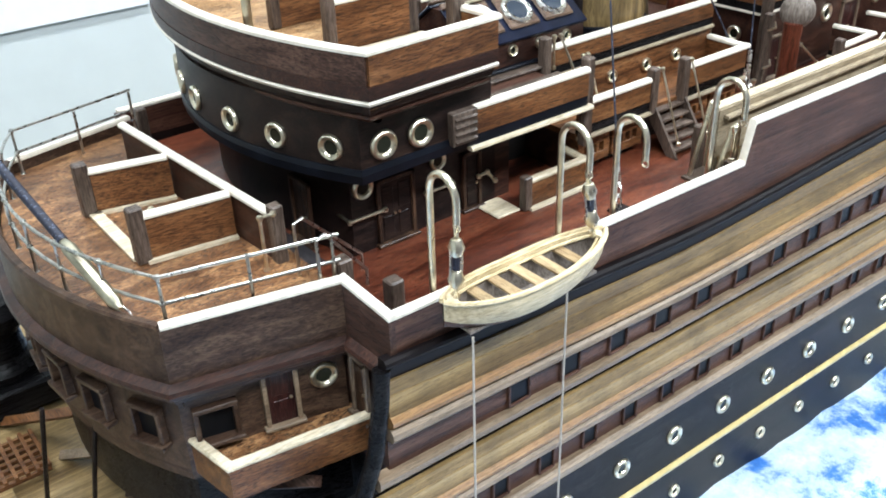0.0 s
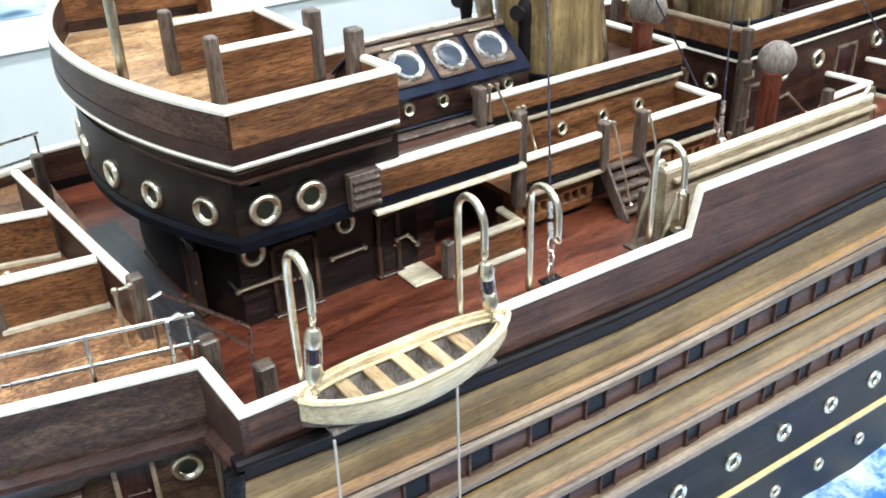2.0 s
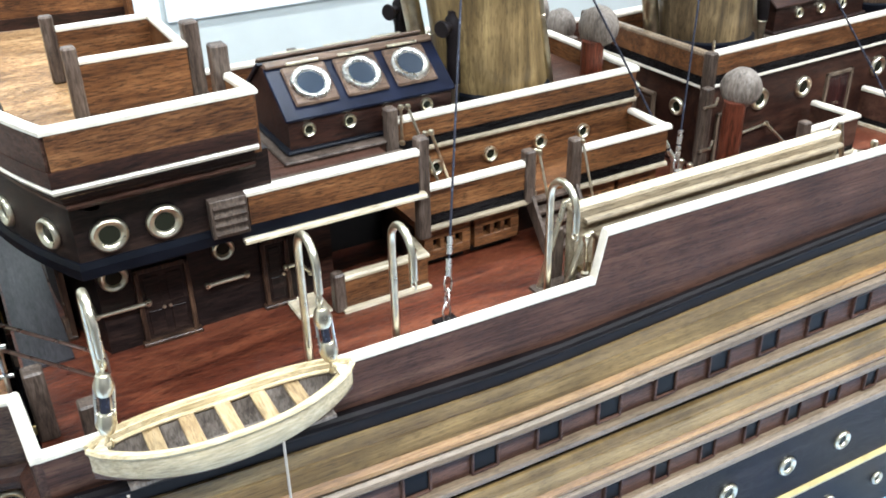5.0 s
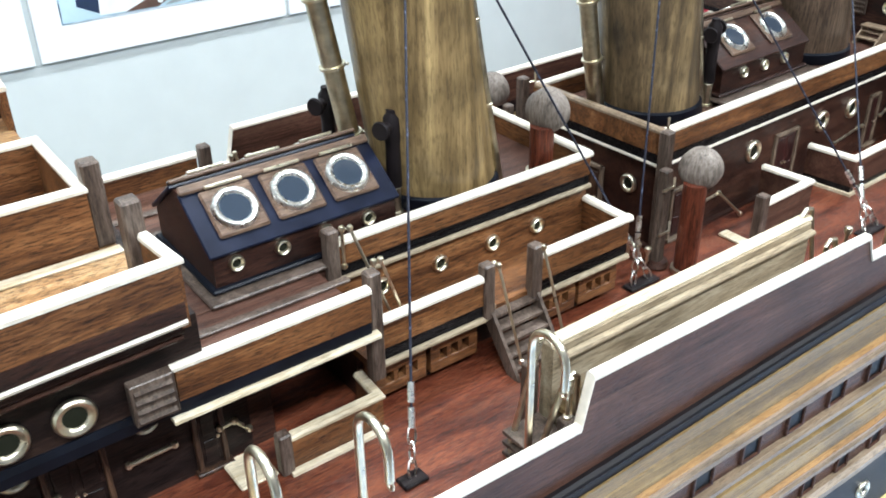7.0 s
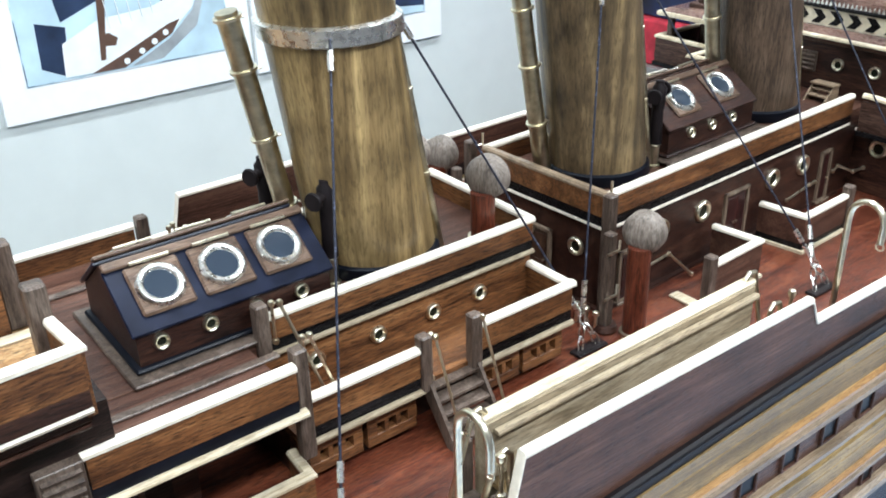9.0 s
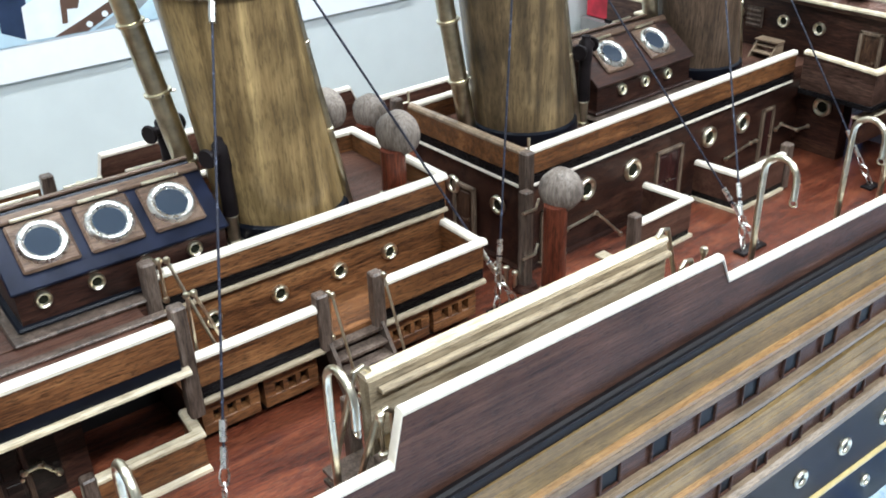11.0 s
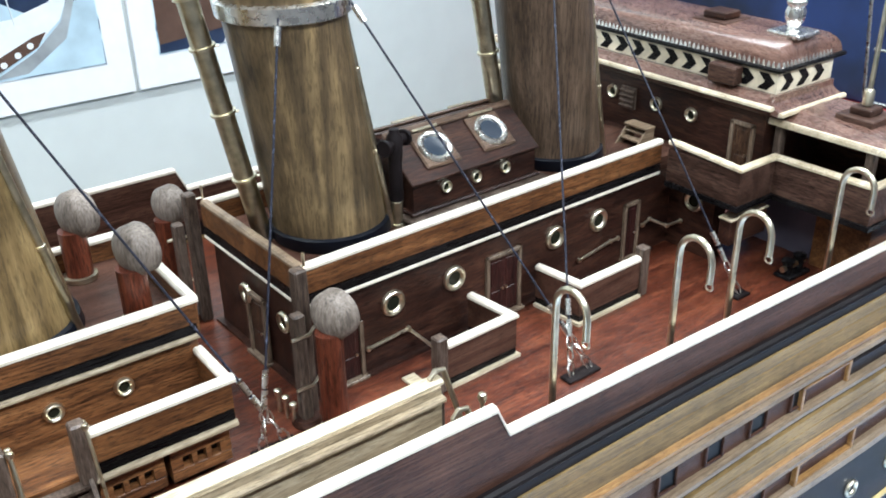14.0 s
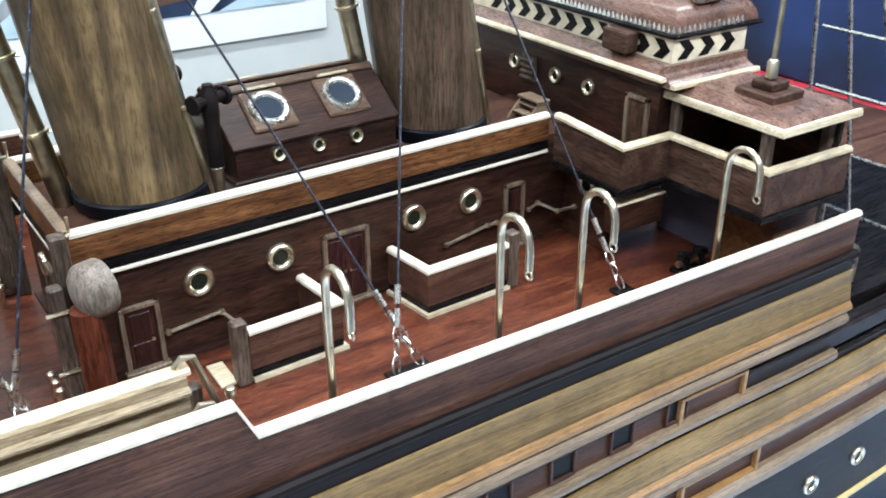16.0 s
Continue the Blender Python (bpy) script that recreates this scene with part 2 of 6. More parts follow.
def thing(name, label, category, group="", kind="", at=None):
    ob = new(name)
    ob.empty_display_size = 0.01
    if at is not None:
        ob.matrix_world = Matrix.Translation(at)
    return tagged(ob, label, category, group, kind)


def part(name, bm, mate, parent, label="", smooth=False):
    ob = new(name, finish(bm, mate, name, smooth))
    ob.parent = parent
    return tagged(ob, label)


def single(name, bm, mate, label, category, group="", kind="", smooth=False):
    return tagged(new(name, finish(bm, mate, name, smooth)), label, category, group, kind)


def box(bm, x0, x1, y0, y1, z0, z1, bev=0.0, m=None):
    vs = [bm.verts.new(p) for p in ((x0, y0, z0), (x1, y0, z0), (x1, y1, z0), (x0, y1, z0), (x0, y0, z1), (x1, y0, z1), (x1, y1, z1), (x0, y1, z1))]
    fs = [bm.faces.new([vs[i] for i in q]) for q in ((3, 2, 1, 0), (4, 5, 6, 7), (0, 1, 5, 4), (1, 2, 6, 5), (2, 3, 7, 6), (3, 0, 4, 7))]
    if bev:
        es = list({e for f in fs for e in f.edges})
        r = bmesh.ops.bevel(bm, geom=es, offset=bev, segments=1, affect="EDGES")
        vs = list({v for f in r["faces"] for v in f.verts} | {v for v in vs if v.is_valid})
    if m is not None:
        bmesh.ops.transform(bm, matrix=m, verts=[v for v in vs if v.is_valid])
    return bm


def B(x0, x1, y0, y1, z0, z1, bev=0.0):
    return box(bmesh.new(), x0, x1, y0, y1, z0, z1, bev)


def prism(bm, plan, z0, z1):
    lo = [bm.verts.new((x, y, z0)) for x, y in plan]
    hi = [bm.verts.new((x, y, z1)) for x, y in plan]
    n = len(plan)
    bm.faces.new(hi)
    bm.faces.new(lo[::-1])
    for i in range(n):
        bm.faces.new((lo[i], lo[(i + 1) % n], hi[(i + 1) % n], hi[i]))
    return bm


def sweep(bm, path, profile, closed=False, cap=True):
    """Profile of (offset to the left of the way, height) drawn along a level path of (x, y, z) with mitred corners."""
    n = len(path)
    P = [Vector(p) for p in path]
    rings = []
    for i in range(n):
        a = P[i] - P[i - 1] if (i or closed) else P[1] - P[0]
        b = P[(i + 1) % n] - P[i] if (i < n - 1 or closed) else a
        a2, b2 = Vector((a.x, a.y)).normalized(), Vector((b.x, b.y)).normalized()
        na, nb = Vector((-a2.y, a2.x)), Vector((-b2.y, b2.x))
        mit = (na + nb)
        mit = mit / max(0.35, mit.dot(na)) if mit.length > 1e-6 else na
        rings.append([bm.verts.new((P[i].x + mit.x * o, P[i].y + mit.y * o, P[i].z + h)) for o, h in profile])
    k = len(profile)
    for i in range(n if closed else n - 1):
        r, s = rings[i], rings[(i + 1) % n]
        for j in range(k):
            bm.faces.new((r[j], r[(j + 1) % k], s[(j + 1) % k], s[j]))
    if cap and not closed:
        bm.faces.new(rings[0][::-1])
        bm.faces.new(rings[-1])
    return bm


def caprail(path, w=0.0065, h=0.0035, closed=False):
    """A rounded cap rail on top of a bulwark."""
    prof = [(w * c, h * s) for c, s in ((-0.5, 0), (-0.5, 0.55), (-0.32, 1), (0.32, 1), (0.5, 0.55), (0.5, 0))]
    return sweep(bmesh.new(), path, prof, closed)


def panel(path, z0, z1, t=0.004, closed=False):
    """An upright board of thickness t along a plan path; z0, z1 relative to the path."""
    return sweep(bmesh.new(), path, [(-t / 2, z0), (-t / 2, z1), (t / 2, z1), (t / 2, z0)], closed)


def tube(bm, pts, r, seg=8, taper=None):
    P = [Vector(p) for p in pts]
    n = len(P)
    t0 = (P[1] - P[0]).normalized()
    ref = Vector((0, 0, 1)) if abs(t0.z) < 0.9 else Vector((1, 0, 0))
    u = t0.cross(ref).normalized()
    rings = []
    for i in range(n):
        t = (P[min(i + 1, n - 1)] - P[max(i - 1, 0)]).normalized()
        u = (u - t * u.dot(t)).normalized()
        v = t.cross(u)
        rr = r if taper is None else taper[i]
        rings.append([bm.verts.new(P[i] + rr * (math.cos(a) * u + math.sin(a) * v)) for a in (2 * math.pi * k / seg for k in range(seg))])
    for i in range(n - 1):
        for k in range(seg):
            bm.faces.new((rings[i][k], rings[i][(k + 1) % seg], rings[i + 1][(k + 1) % seg], rings[i + 1][k]))
    bm.faces.new(rings[0][::-1])
    bm.faces.new(rings[-1])
    return bm


def lathe(bm, prof, m=None, seg=20):
    """Profile of (radius, height) turned about z, then laid by the pose m."""
    rings = []
    for r, h in prof:
        if r < 1e-6:
            rings.append([bm.verts.new((0, 0, h))])
        else:
            rings.append([bm.verts.new((r * math.cos(2 * math.pi * k / seg), r * math.sin(2 * math.pi * k / seg), h)) for k in range(seg)])
    for a, b in zip(rings, rings[1:]):
        for k in range(seg):
            l = (k + 1) % seg
            if len(a) == 1 and len(b) == 1:
                continue
            if len(a) == 1:
                bm.faces.new((a[0], b[l], b[k]))
            elif len(b) == 1:
                bm.faces.new((a[k], a[l], b[0]))
            else:
                bm.faces.new((a[k], a[l], b[l], b[k]))
    for ring, flip in ((rings[0], True), (rings[-1], False)):
        if len(ring) > 1:
            bm.faces.new(ring[::-1] if flip else ring)
    if m is not None:
        bmesh.ops.transform(bm, matrix=m, verts=[v for ring in rings for v in ring])
    return bm


def facing(place, way):
    """The pose whose z axis points along way."""
    return Matrix.Translation(place) @ Vector(way).to_track_quat("Z", "Y").to_matrix().to_4x4()


def porthole(parent, place, way, r=0.0095, mate=None):
    """A turned brass ring with dark glass."""
    m = facing(place, way)
    rim = bmesh.new()
    lathe(rim, [(r * 0.54, 0.0004), (r * 0.58, 0.0014), (r * 0.70, 0.0026), (r * 0.84, 0.0030), (r * 0.95, 0.0022), (r, 0.0006), (r, -0.0004), (r * 0.54, -0.0004)], m, 24)
    p = part("porthole", rim, mate or BRASS, parent, smooth=True)
    part("glass", lathe(bmesh.new(), [(0, 0.0007), (r * 0.56, 0.0005), (r * 0.56, -0.0003)], m, 20), GLASS, p, smooth=True)
    return p


def door(parent, place, way, w=0.026, h=0.055, double=False, frame_mate=None, leaf_mate=None):
    """A panelled door: proud frame, leaf, sill, brass knobs. place: middle of its foot; way: out of the wall."""
    out = Vector(way).normalized()
    side = Vector((0, 0, 1)).cross(out)
    m = Matrix((( *side, 0), (*out, 0), (0, 0, 1, 0), (0, 0, 0, 1))).transposed()
    m.translation = Vector(place)
    f = 0.0035
    fm, lm = frame_mate or FRAMEW, leaf_mate or ROSE_Z
    leaf = box(bmesh.new(), -w / 2 + f, w / 2 - f, -0.001, 0.0008, 0.002, h - f)
    for k in ((-1, 1) if double else (0,)):
        pw = (w / 2 - f) / (2 if double else 1)
        c = k * pw
        for z0, z1 in ((0.006, h * 0.42), (h * 0.5, h - f - 0.004)):
            box(leaf, c - pw * 0.68, c + pw * 0.68, 0.0005, 0.0014, z0, z1, 0.0004)
    leaf.transform(m)
    d = part("door", leaf, lm, parent)
    for a, b, c, e in ((-w / 2, -w / 2 + f, 0, h), (w / 2 - f, w / 2, 0, h), (-w / 2, w / 2, h - f, h)):
        bm = box(bmesh.new(), a, b, -0.001, 0.003, c, e, 0.0005)
        bm.transform(m)
        part("door_frame", bm, fm, d)
    bm = box(bmesh.new(), -w / 2 - 0.002, w / 2 + 0.002, -0.001, 0.006, 0, 0.003, 0.0006)
    bm.transform(m)
    part("door_sill", bm, fm, d)
    for kx in ((-0.0022, 0.0022) if double else (w * 0.24,)):
        bm = lathe(bmesh.new(), [(0.0007, 0), (0.0007, 0.0006), (0.0013, 0.0010), (0.0013, 0.0017), (0, 0.0021)], m @ pose(kx, 0.0012, h * 0.45, -90), 10)
        part("knob", bm, BRASS, d, "small brass knob", True)
    return d


def handrail(parent, pts, r=0.0015, name="grab_rail"):
    bm = tube(bmesh.new(), pts, r)
    for p in pts:
        lathe(bm, [(0, -0.0026), (0.0019, -0.0018), (0.0026, 0), (0.0019, 0.0018), (0, 0.0026)], Matrix.Translation(p), 8)
    return part(name, bm, BRASS, parent, "thin brass grab rail", True)


YC = 0.24          # the ship's centre line
DECK = 0.258


def mirror(y):
    return 2 * YC - y

# ---- room ----
single("floor", B(-3.0, 5.5, -2.6, 1.6, -0.95, -0.9), FLOORP, "grey vinyl floor of the exhibition room", "floor", kind="structure")
single("ceiling", B(-3.0, 5.5, -2.6, 1.6, 2.4, 2.45), CEILP, "white painted ceiling with light panels", "ceiling", kind="structure")
single("wall_north", B(-3.0, 5.5, 1.5, 1.6, -0.9, 2.4), WALLP, "pale grey-green painted wall behind the model", "wall", kind="structure")
# unseen wall behind the viewer, kept dark to cut reflections in the wood
single("wall_south", B(-3.0, 5.5, -2.6, -2.5, -0.9, 2.4), WALLD, "unseen dark grey wall behind the viewer, added to cut reflections", "wall", kind="structure")
single("wall_west", B(-3.1, -3.0, -2.6, 1.6, -0.9, 2.4), WALLP, "pale grey-green painted wall", "wall", kind="structure")
single("wall_east", B(5.5, 5.6, -2.6, 1.6, -0.9, 2.4), WALLP, "pale grey-green painted wall", "wall", kind="structure")
for lamp in LAMPS:
    x, y, _ = lamp.location
    fix = thing("ceiling_light", "white rectangular ceiling light panel", "lamp", "ceiling lights", at=(x, y, 2.4))
    for bx0, bx1, by0, by1 in ((-0.64, 0.64, -0.19, -0.16), (-0.64, 0.64, 0.16, 0.19), (-0.64, -0.61, -0.16, 0.16), (0.61, 0.64, -0.16, 0.16)):
        part("frame", B(bx0, bx1, by0, by1, -0.05, 0, 0.004), CEILP, fix)
    part("diffuser", B(-0.61, 0.61, -0.16, 0.16, -0.03, -0.01), LAMPMAT, fix)

# ---- sea base ----
SEA, tree, b = mat("painted_sea", 0.35, coat=0.3)
n = tree.nodes
tc = n.new("ShaderNodeTexCoord")
ns = n.new("ShaderNodeTexNoise")
ns.inputs["Scale"].default_value, ns.inputs["Detail"].default_value, ns.inputs["Roughness"].default_value = 9, 8, 0.72
link(tree, tc, "Object", ns, "Vector")
c = ramp(tree, [(0.40, (0.84, 0.90, 0.95)), (0.50, (0.60, 0.78, 0.94)), (0.57, (0.07, 0.26, 0.72)), (0.68, (0.02, 0.09, 0.42))])
link(tree, ns, "Fac", c, 0)
link(tree, c, 0, b, "Base Color")
bp = n.new("ShaderNodeBump")
bp.inputs["Strength"].default_value, bp.inputs["Distance"].default_value = 0.6, 0.01
link(tree, ns, "Fac", bp, "Height")
link(tree, bp, 0, b, "Normal")
bm = bmesh.new()
NX, NY = 110, 40
grid = [[bm.verts.new((-0.9 + 3.2 * i / NX, -0.42 + 1.28 * j / NY, -0.115 + 0.012 * noise.noise((i * 0.23, j * 0.23, 1.0)) + 0.006 * noise.noise((i * 0.7, j * 0.7, 4.0)))) for j in range(NY + 1)] for i in range(NX + 1)]
for i in range(NX):
    for j in range(NY):
        bm.faces.new((grid[i][j], grid[i + 1][j], grid[i + 1][j + 1], grid[i][j + 1]))
base = thing("display_base", "plinth with a painted blue and white sea", "plinth")
part("sea_surface", bm, SEA, base, "rough sea painted blue with white foam", True)
part("plinth_body", B(-0.9, 2.3, -0.42, 0.86, -0.9, -0.135), plain("plinth_paint", (0.75, 0.76, 0.76), 0.5, scale=20, vary=0.04), base)

# ---- hull ----


def sheer(x, z=0.3):
    """Rise of the planking towards the ends, strongest at the rail; forward the lower planking lifts too."""
    if x < 0.3:
        s = 0.012 * ((0.3 - max(x, -0.05)) / 0.3) ** 1.3
    else:
        s = 0.024 * (1 - math.exp(-((x - 0.3) / 0.3) ** 1.5))
    w = min(1.0, max(0.0, (z - 0.150) / 0.075))
    lift = 0.016 * min(1.0, max(0.0, (x - 0.72) / 0.26)) * min(1.0, max(0.0, z / 0.08))
    return s * w + lift * (1 - w)


def side(x):
    """The hull's side: it swells a little forward, then falls in."""
    return -0.018 * min(x, 1.1) + 0.08 * max(0.0, x - 1.1) ** 2


def strake(name, prof, mate, x0=-0.010, x1=1.172, label="", parent=None, far=True, step=0.05):
    """A band of the hull's side: profile of (inboard, z)."""
    n = max(2, int((x1 - x0) / step) + 1)
    for m in ((1, -1) if far else (1,)):
        bm = bmesh.new()
        rings = []
        for i in range(n + 1):
            x = x0 + (x1 - x0) * i / n
            rings.append([bm.verts.new((x, side(x) + o if m > 0 else mirror(side(x) + o), z + sheer(x, z))) for o, z in prof])
        k = len(prof)
        for r, q in zip(rings, rings[1:]):
            for j in range(k):
                bm.faces.new((r[j], r[(j + 1) % k], q[(j + 1) % k], q[j]))
        bm.faces.new(rings[0][::-1]), bm.faces.new(rings[-1])
        part(name, bm, mate, parent or HULL, label)


HULL = thing("hull", "dark wooden ship hull with pale wales and brass portholes", "ship hull", kind="structure")
# bulwark, dark line, wales and window bands from the rail down to the sea
strake("line_moulding", [(0.004, 0.2585), (-0.0030, 0.2585), (-0.0055, 0.2568), (-0.0060, 0.2545), (-0.0045, 0.2518), (-0.0018, 0.2502), (-0.0015, 0.2406), (0.004, 0.2406)], EBONY_GLOSS, label="black rounded moulding")
strake("upper_wale", [(0.004, 0.2403), (-0.0030, 0.2403), (-0.0036, 0.2292), (-0.0029, 0.2288), (-0.0029, 0.2283), (-0.0040, 0.2278), (-0.0060, 0.2140), (0.004, 0.2140)], OAK, label="olive-brown oak wale")
strake("upper_wale_lip", [(0.004, 0.2138), (-0.0062, 0.2138), (-0.0094, 0.2108), (-0.0094, 0.2078), (-0.0050, 0.2042), (0.004, 0.2040)], HONEY, label="honey-coloured rounded wale")
strake("upper_batten", [(0.004, 0.2038), (-0.0050, 0.2036), (-0.0085, 0.2008), (-0.0088, 0.1968), (-0.0060, 0.1935), (0.004, 0.1930)], BATTEN, label="pale rounded batten")
strake("window_band", [(0.005, 0.1928), (0.0, 0.1928), (0.0, 0.1692), (0.005, 0.1692)], WALNUT, x1=1.060)
strake("window_band", [(0.005, 0.1928), (0.002, 0.1928), (0.001, 0.186), (-0.002, 0.184), (0.0, 0.1692), (0.005, 0.1692)], SLATE, x0=1.0602, x1=1.55)
strake("mid_lip", [(0.004, 0.1690), (-0.0045, 0.1690), (-0.0064, 0.1664), (-0.0060, 0.1622), (-0.0030, 0.1585), (0.004, 0.1575)], BATTEN, x0=-0.022)
strake("mid_groove", [(0.008, 0.1573), (0.003, 0.1573), (0.003, 0.1500), (0.008, 0.1500)], BLACK, x0=-0.07, x1=1.55)
strake("lower_wale", [(0.008, 0.1498), (-0.0010, 0.1498), (-0.0026, 0.1402), (-0.0018, 0.1398), (-0.0018, 0.1394), (-0.0030, 0.1390), (-0.0048, 0.1262), (0.008, 0.1262)], OAK, x0=-0.034, x1=1.55)
strake("lower_wale_lip", [(0.008, 0.1260), (-0.0050, 0.1260), (-0.0084, 0.1232), (-0.0082, 0.1202), (-0.0042, 0.1168), (0.008, 0.1166)], HONEY, x0=-0.07, x1=1.55)
strake("lower_batten", [(0.008, 0.1164), (-0.0042, 0.1162), (-0.0078, 0.1134), (-0.0080, 0.1092), (-0.0050, 0.1052), (0.008, 0.1046)], BATTEN, x0=-0.07, x1=1.55)
strake("lower_window_band", [(0.010, 0.1044), (0.001, 0.1044), (0.001, 0.0792), (0.010, 0.0792)], WALNUT, x0=-0.07, x1=1.55)
strake("ledge", [(0.012, 0.0790), (-0.004, 0.0790), (-0.0085, 0.0765), (-0.0085, 0.0700), (-0.005, 0.0652), (0.012, 0.0650)], BATTEN, x0=-0.07, x1=1.55)
strake("porthole_band", [(0.016, 0.0648), (-0.0045, 0.0648), (-0.0030, -0.0095), (0.016, -0.0095)], SLATE, x0=-0.07, x1=1.55)
strake("gold_line", [(0.02, -0.0098), (-0.004, -0.0098), (-0.0060, -0.0135), (-0.0045, -0.0185), (0.002, -0.0190), (0.02, -0.0190)], plain("gold_wood", (0.72, 0.55, 0.24), 0.35, coat=0.3), x0=-0.09, x1=1.55)
strake("bottom", [(0.03, -0.0192), (0.001, -0.0192), (0.012, -0.15), (0.04, -0.15)], SLATE, x0=-0.11, x1=1.55)
part("hull_core", B(0.008, 1.55, 0.014, mirror(0.014), -0.15, 0.1985), BLACK, HULL)
part("hull_core", B(0.008, 1.168, 0.010, mirror(0.010), 0.1987, 0.2515), BLACK, HULL)
for s in (1, -1):
    yy = (lambda v: v) if s > 0 else mirror
    part("sternpost_edge", tube(bmesh.new(), [(-0.010, yy(0.001), 0.262), (-0.014, yy(-0.001), 0.235), (-0.021, yy(-0.001), 0.195), (-0.034, yy(0.0), 0.160), (-0.056, yy(0.004), 0.115), (-0.092, yy(0.008), 0.06)], 0.0065, 10), BLACK, HULL, "dark curved edge timber", True)
# bulwarks with their cap rails: low aft, high amidships, low again
LOW, HIGH, FORE = 0.298, 0.3335, 0.3115
for s in (1, -1):
    yy = (lambda v: v) if s > 0 else mirror
    bm = bmesh.new()
    top = [(0.0, LOW), (0.362, LOW), (0.370, HIGH), (0.651, HIGH), (0.661, FORE)] + [(0.70 + 0.047 * i, FORE + 0.001 * i / 10) for i in range(11)]
    outer = [[bm.verts.new((x, yy(side(x) + d), z)) for d in (0.0, 0.0045)] for x, z in top]
    inner = [[bm.verts.new((x, yy(side(x) + d), 0.2565 + sheer(x))) for d in (0.0, 0.0045)] for x, z in top]
    for i in range(len(top) - 1):
        bm.faces.new((outer[i][0], outer[i + 1][0], inner[i + 1][0], inner[i][0]))
        bm.faces.new((outer[i][1], inner[i][1], inner[i + 1][1], outer[i + 1][1]))
        bm.faces.new((outer[i][0], outer[i][1], outer[i + 1][1], outer[i + 1][0]))
        bm.faces.new((inner[i][0], inner[i + 1][0], inner[i + 1][1], inner[i][1]))
    for i in (0, -1):
        bm.faces.new((outer[i][0], outer[i][1], inner[i][1], inner[i][0]))
    part("bulwark", bm, WALNUT, HULL)
    rp = [(x, yy(side(x) + 0.0022), z) for x, z in top]
    part("cap_rail", caprail(rp, 0.0075, 0.004), WHITE, HULL, "white cap rail")
single("deck", B(0.004, 1.170, -0.0005, mirror(-0.0005), DECK - 0.006, DECK), PADAUK, "polished red-brown wooden main deck", "deck", kind="structure")


def hull_window(x, z, w, h, inboard, far=False):
    """A square port: frame proud of the planking and a dark pane set back."""
    zz = z + sheer(x, z)
    y = side(x) + inboard
    fr = 0.0020
    win = bmesh.new()
    for a, b_, c_, d in ((-w / 2 - fr, -w / 2, -h / 2 - fr, h / 2 + fr), (w / 2, w / 2 + fr, -h / 2 - fr, h / 2 + fr), (-w / 2, w / 2, -h / 2 - fr, -h / 2), (-w / 2, w / 2, h / 2, h / 2 + fr)):
        box(win, x + a, x + b_, y - 0.0030, y + 0.001, zz + c_, zz + d, 0.0005)
    p = part("window", win, WALNUT, HULL)
    part("pane", B(x - w / 2, x + w / 2, y - 0.0008, y + 0.0015, zz - h / 2, zz + h / 2), PORTGLASS, p)


for i in range(17):
    hull_window(0.1110 + 0.0545 * i, 0.1812, 0.0190, 0.0190, 0.0)
for i in range(18):
    hull_window(0.0935 + 0.0503 * i, 0.0918, 0.0145, 0.0190, 0.001)
for i in range(17):
    px, qx = 0.0910 + 0.0725 * i, 0.0470 + 0.0710 * i
    porthole(HULL, (px, side(px) - 0.0042, 0.0300 + sheer(px, 0.03)), (0, -1, 0.02), 0.0102)
    porthole(HULL, (qx, side(qx) + 0.0040, -0.064), (0, -1, 0.08), 0.0076)
# framed long panels closing the window rows forward
for x0, x1, z0, z1 in ((0.984, 1.058, 0.1790, 0.2095), (0.998, 1.093, 0.0940, 0.1205)):
    for a, b_, c_, d in ((x0, x0 + 0.004, z0, z1), (x1 - 0.004, x1, z0, z1), (x0 + 0.004, x1 - 0.004, z0, z0 + 0.003), (x0 + 0.004, x1 - 0.004, z1 - 0.003, z1)):
        y = side((x0 + x1) / 2)
        part("panel_frame", B(a, b_, y - 0.0042, y + 0.0015, c_, d, 0.0006), HONEY, HULL)
# lower foredeck beyond the break
single("foredeck", B(1.174, 1.75, 0.03, mirror(0.03), 0.192, 0.1975), WALNUT, "brown planked lower foredeck", "deck", kind="structure")

# ---- stern ----
STERN = thing("stern_gallery", "carved dark wooden stern with windows and a balcony", "stern", kind="structure")


def stern_plan(grow=0.0, n=14):
    """Rounded stern, from the near side round to the far side."""
    yc = 0.244
    pts = [(-0.003, 0.052 - grow), (-0.124 - 0.5 * grow, 0.080 - grow)]
    for i in range(1, n):
        u = -1 + 2 * i / n
        pts.append((-0.124 - (0.047 + 0.4 * grow) * (1 - u * u) - 0.5 * grow, yc + (0.164 + grow) * u))
    pts += [(-0.124 - 0.5 * grow, 2 * yc - 0.080 + grow), (-0.003, 2 * yc - 0.052 + grow)]
    return pts


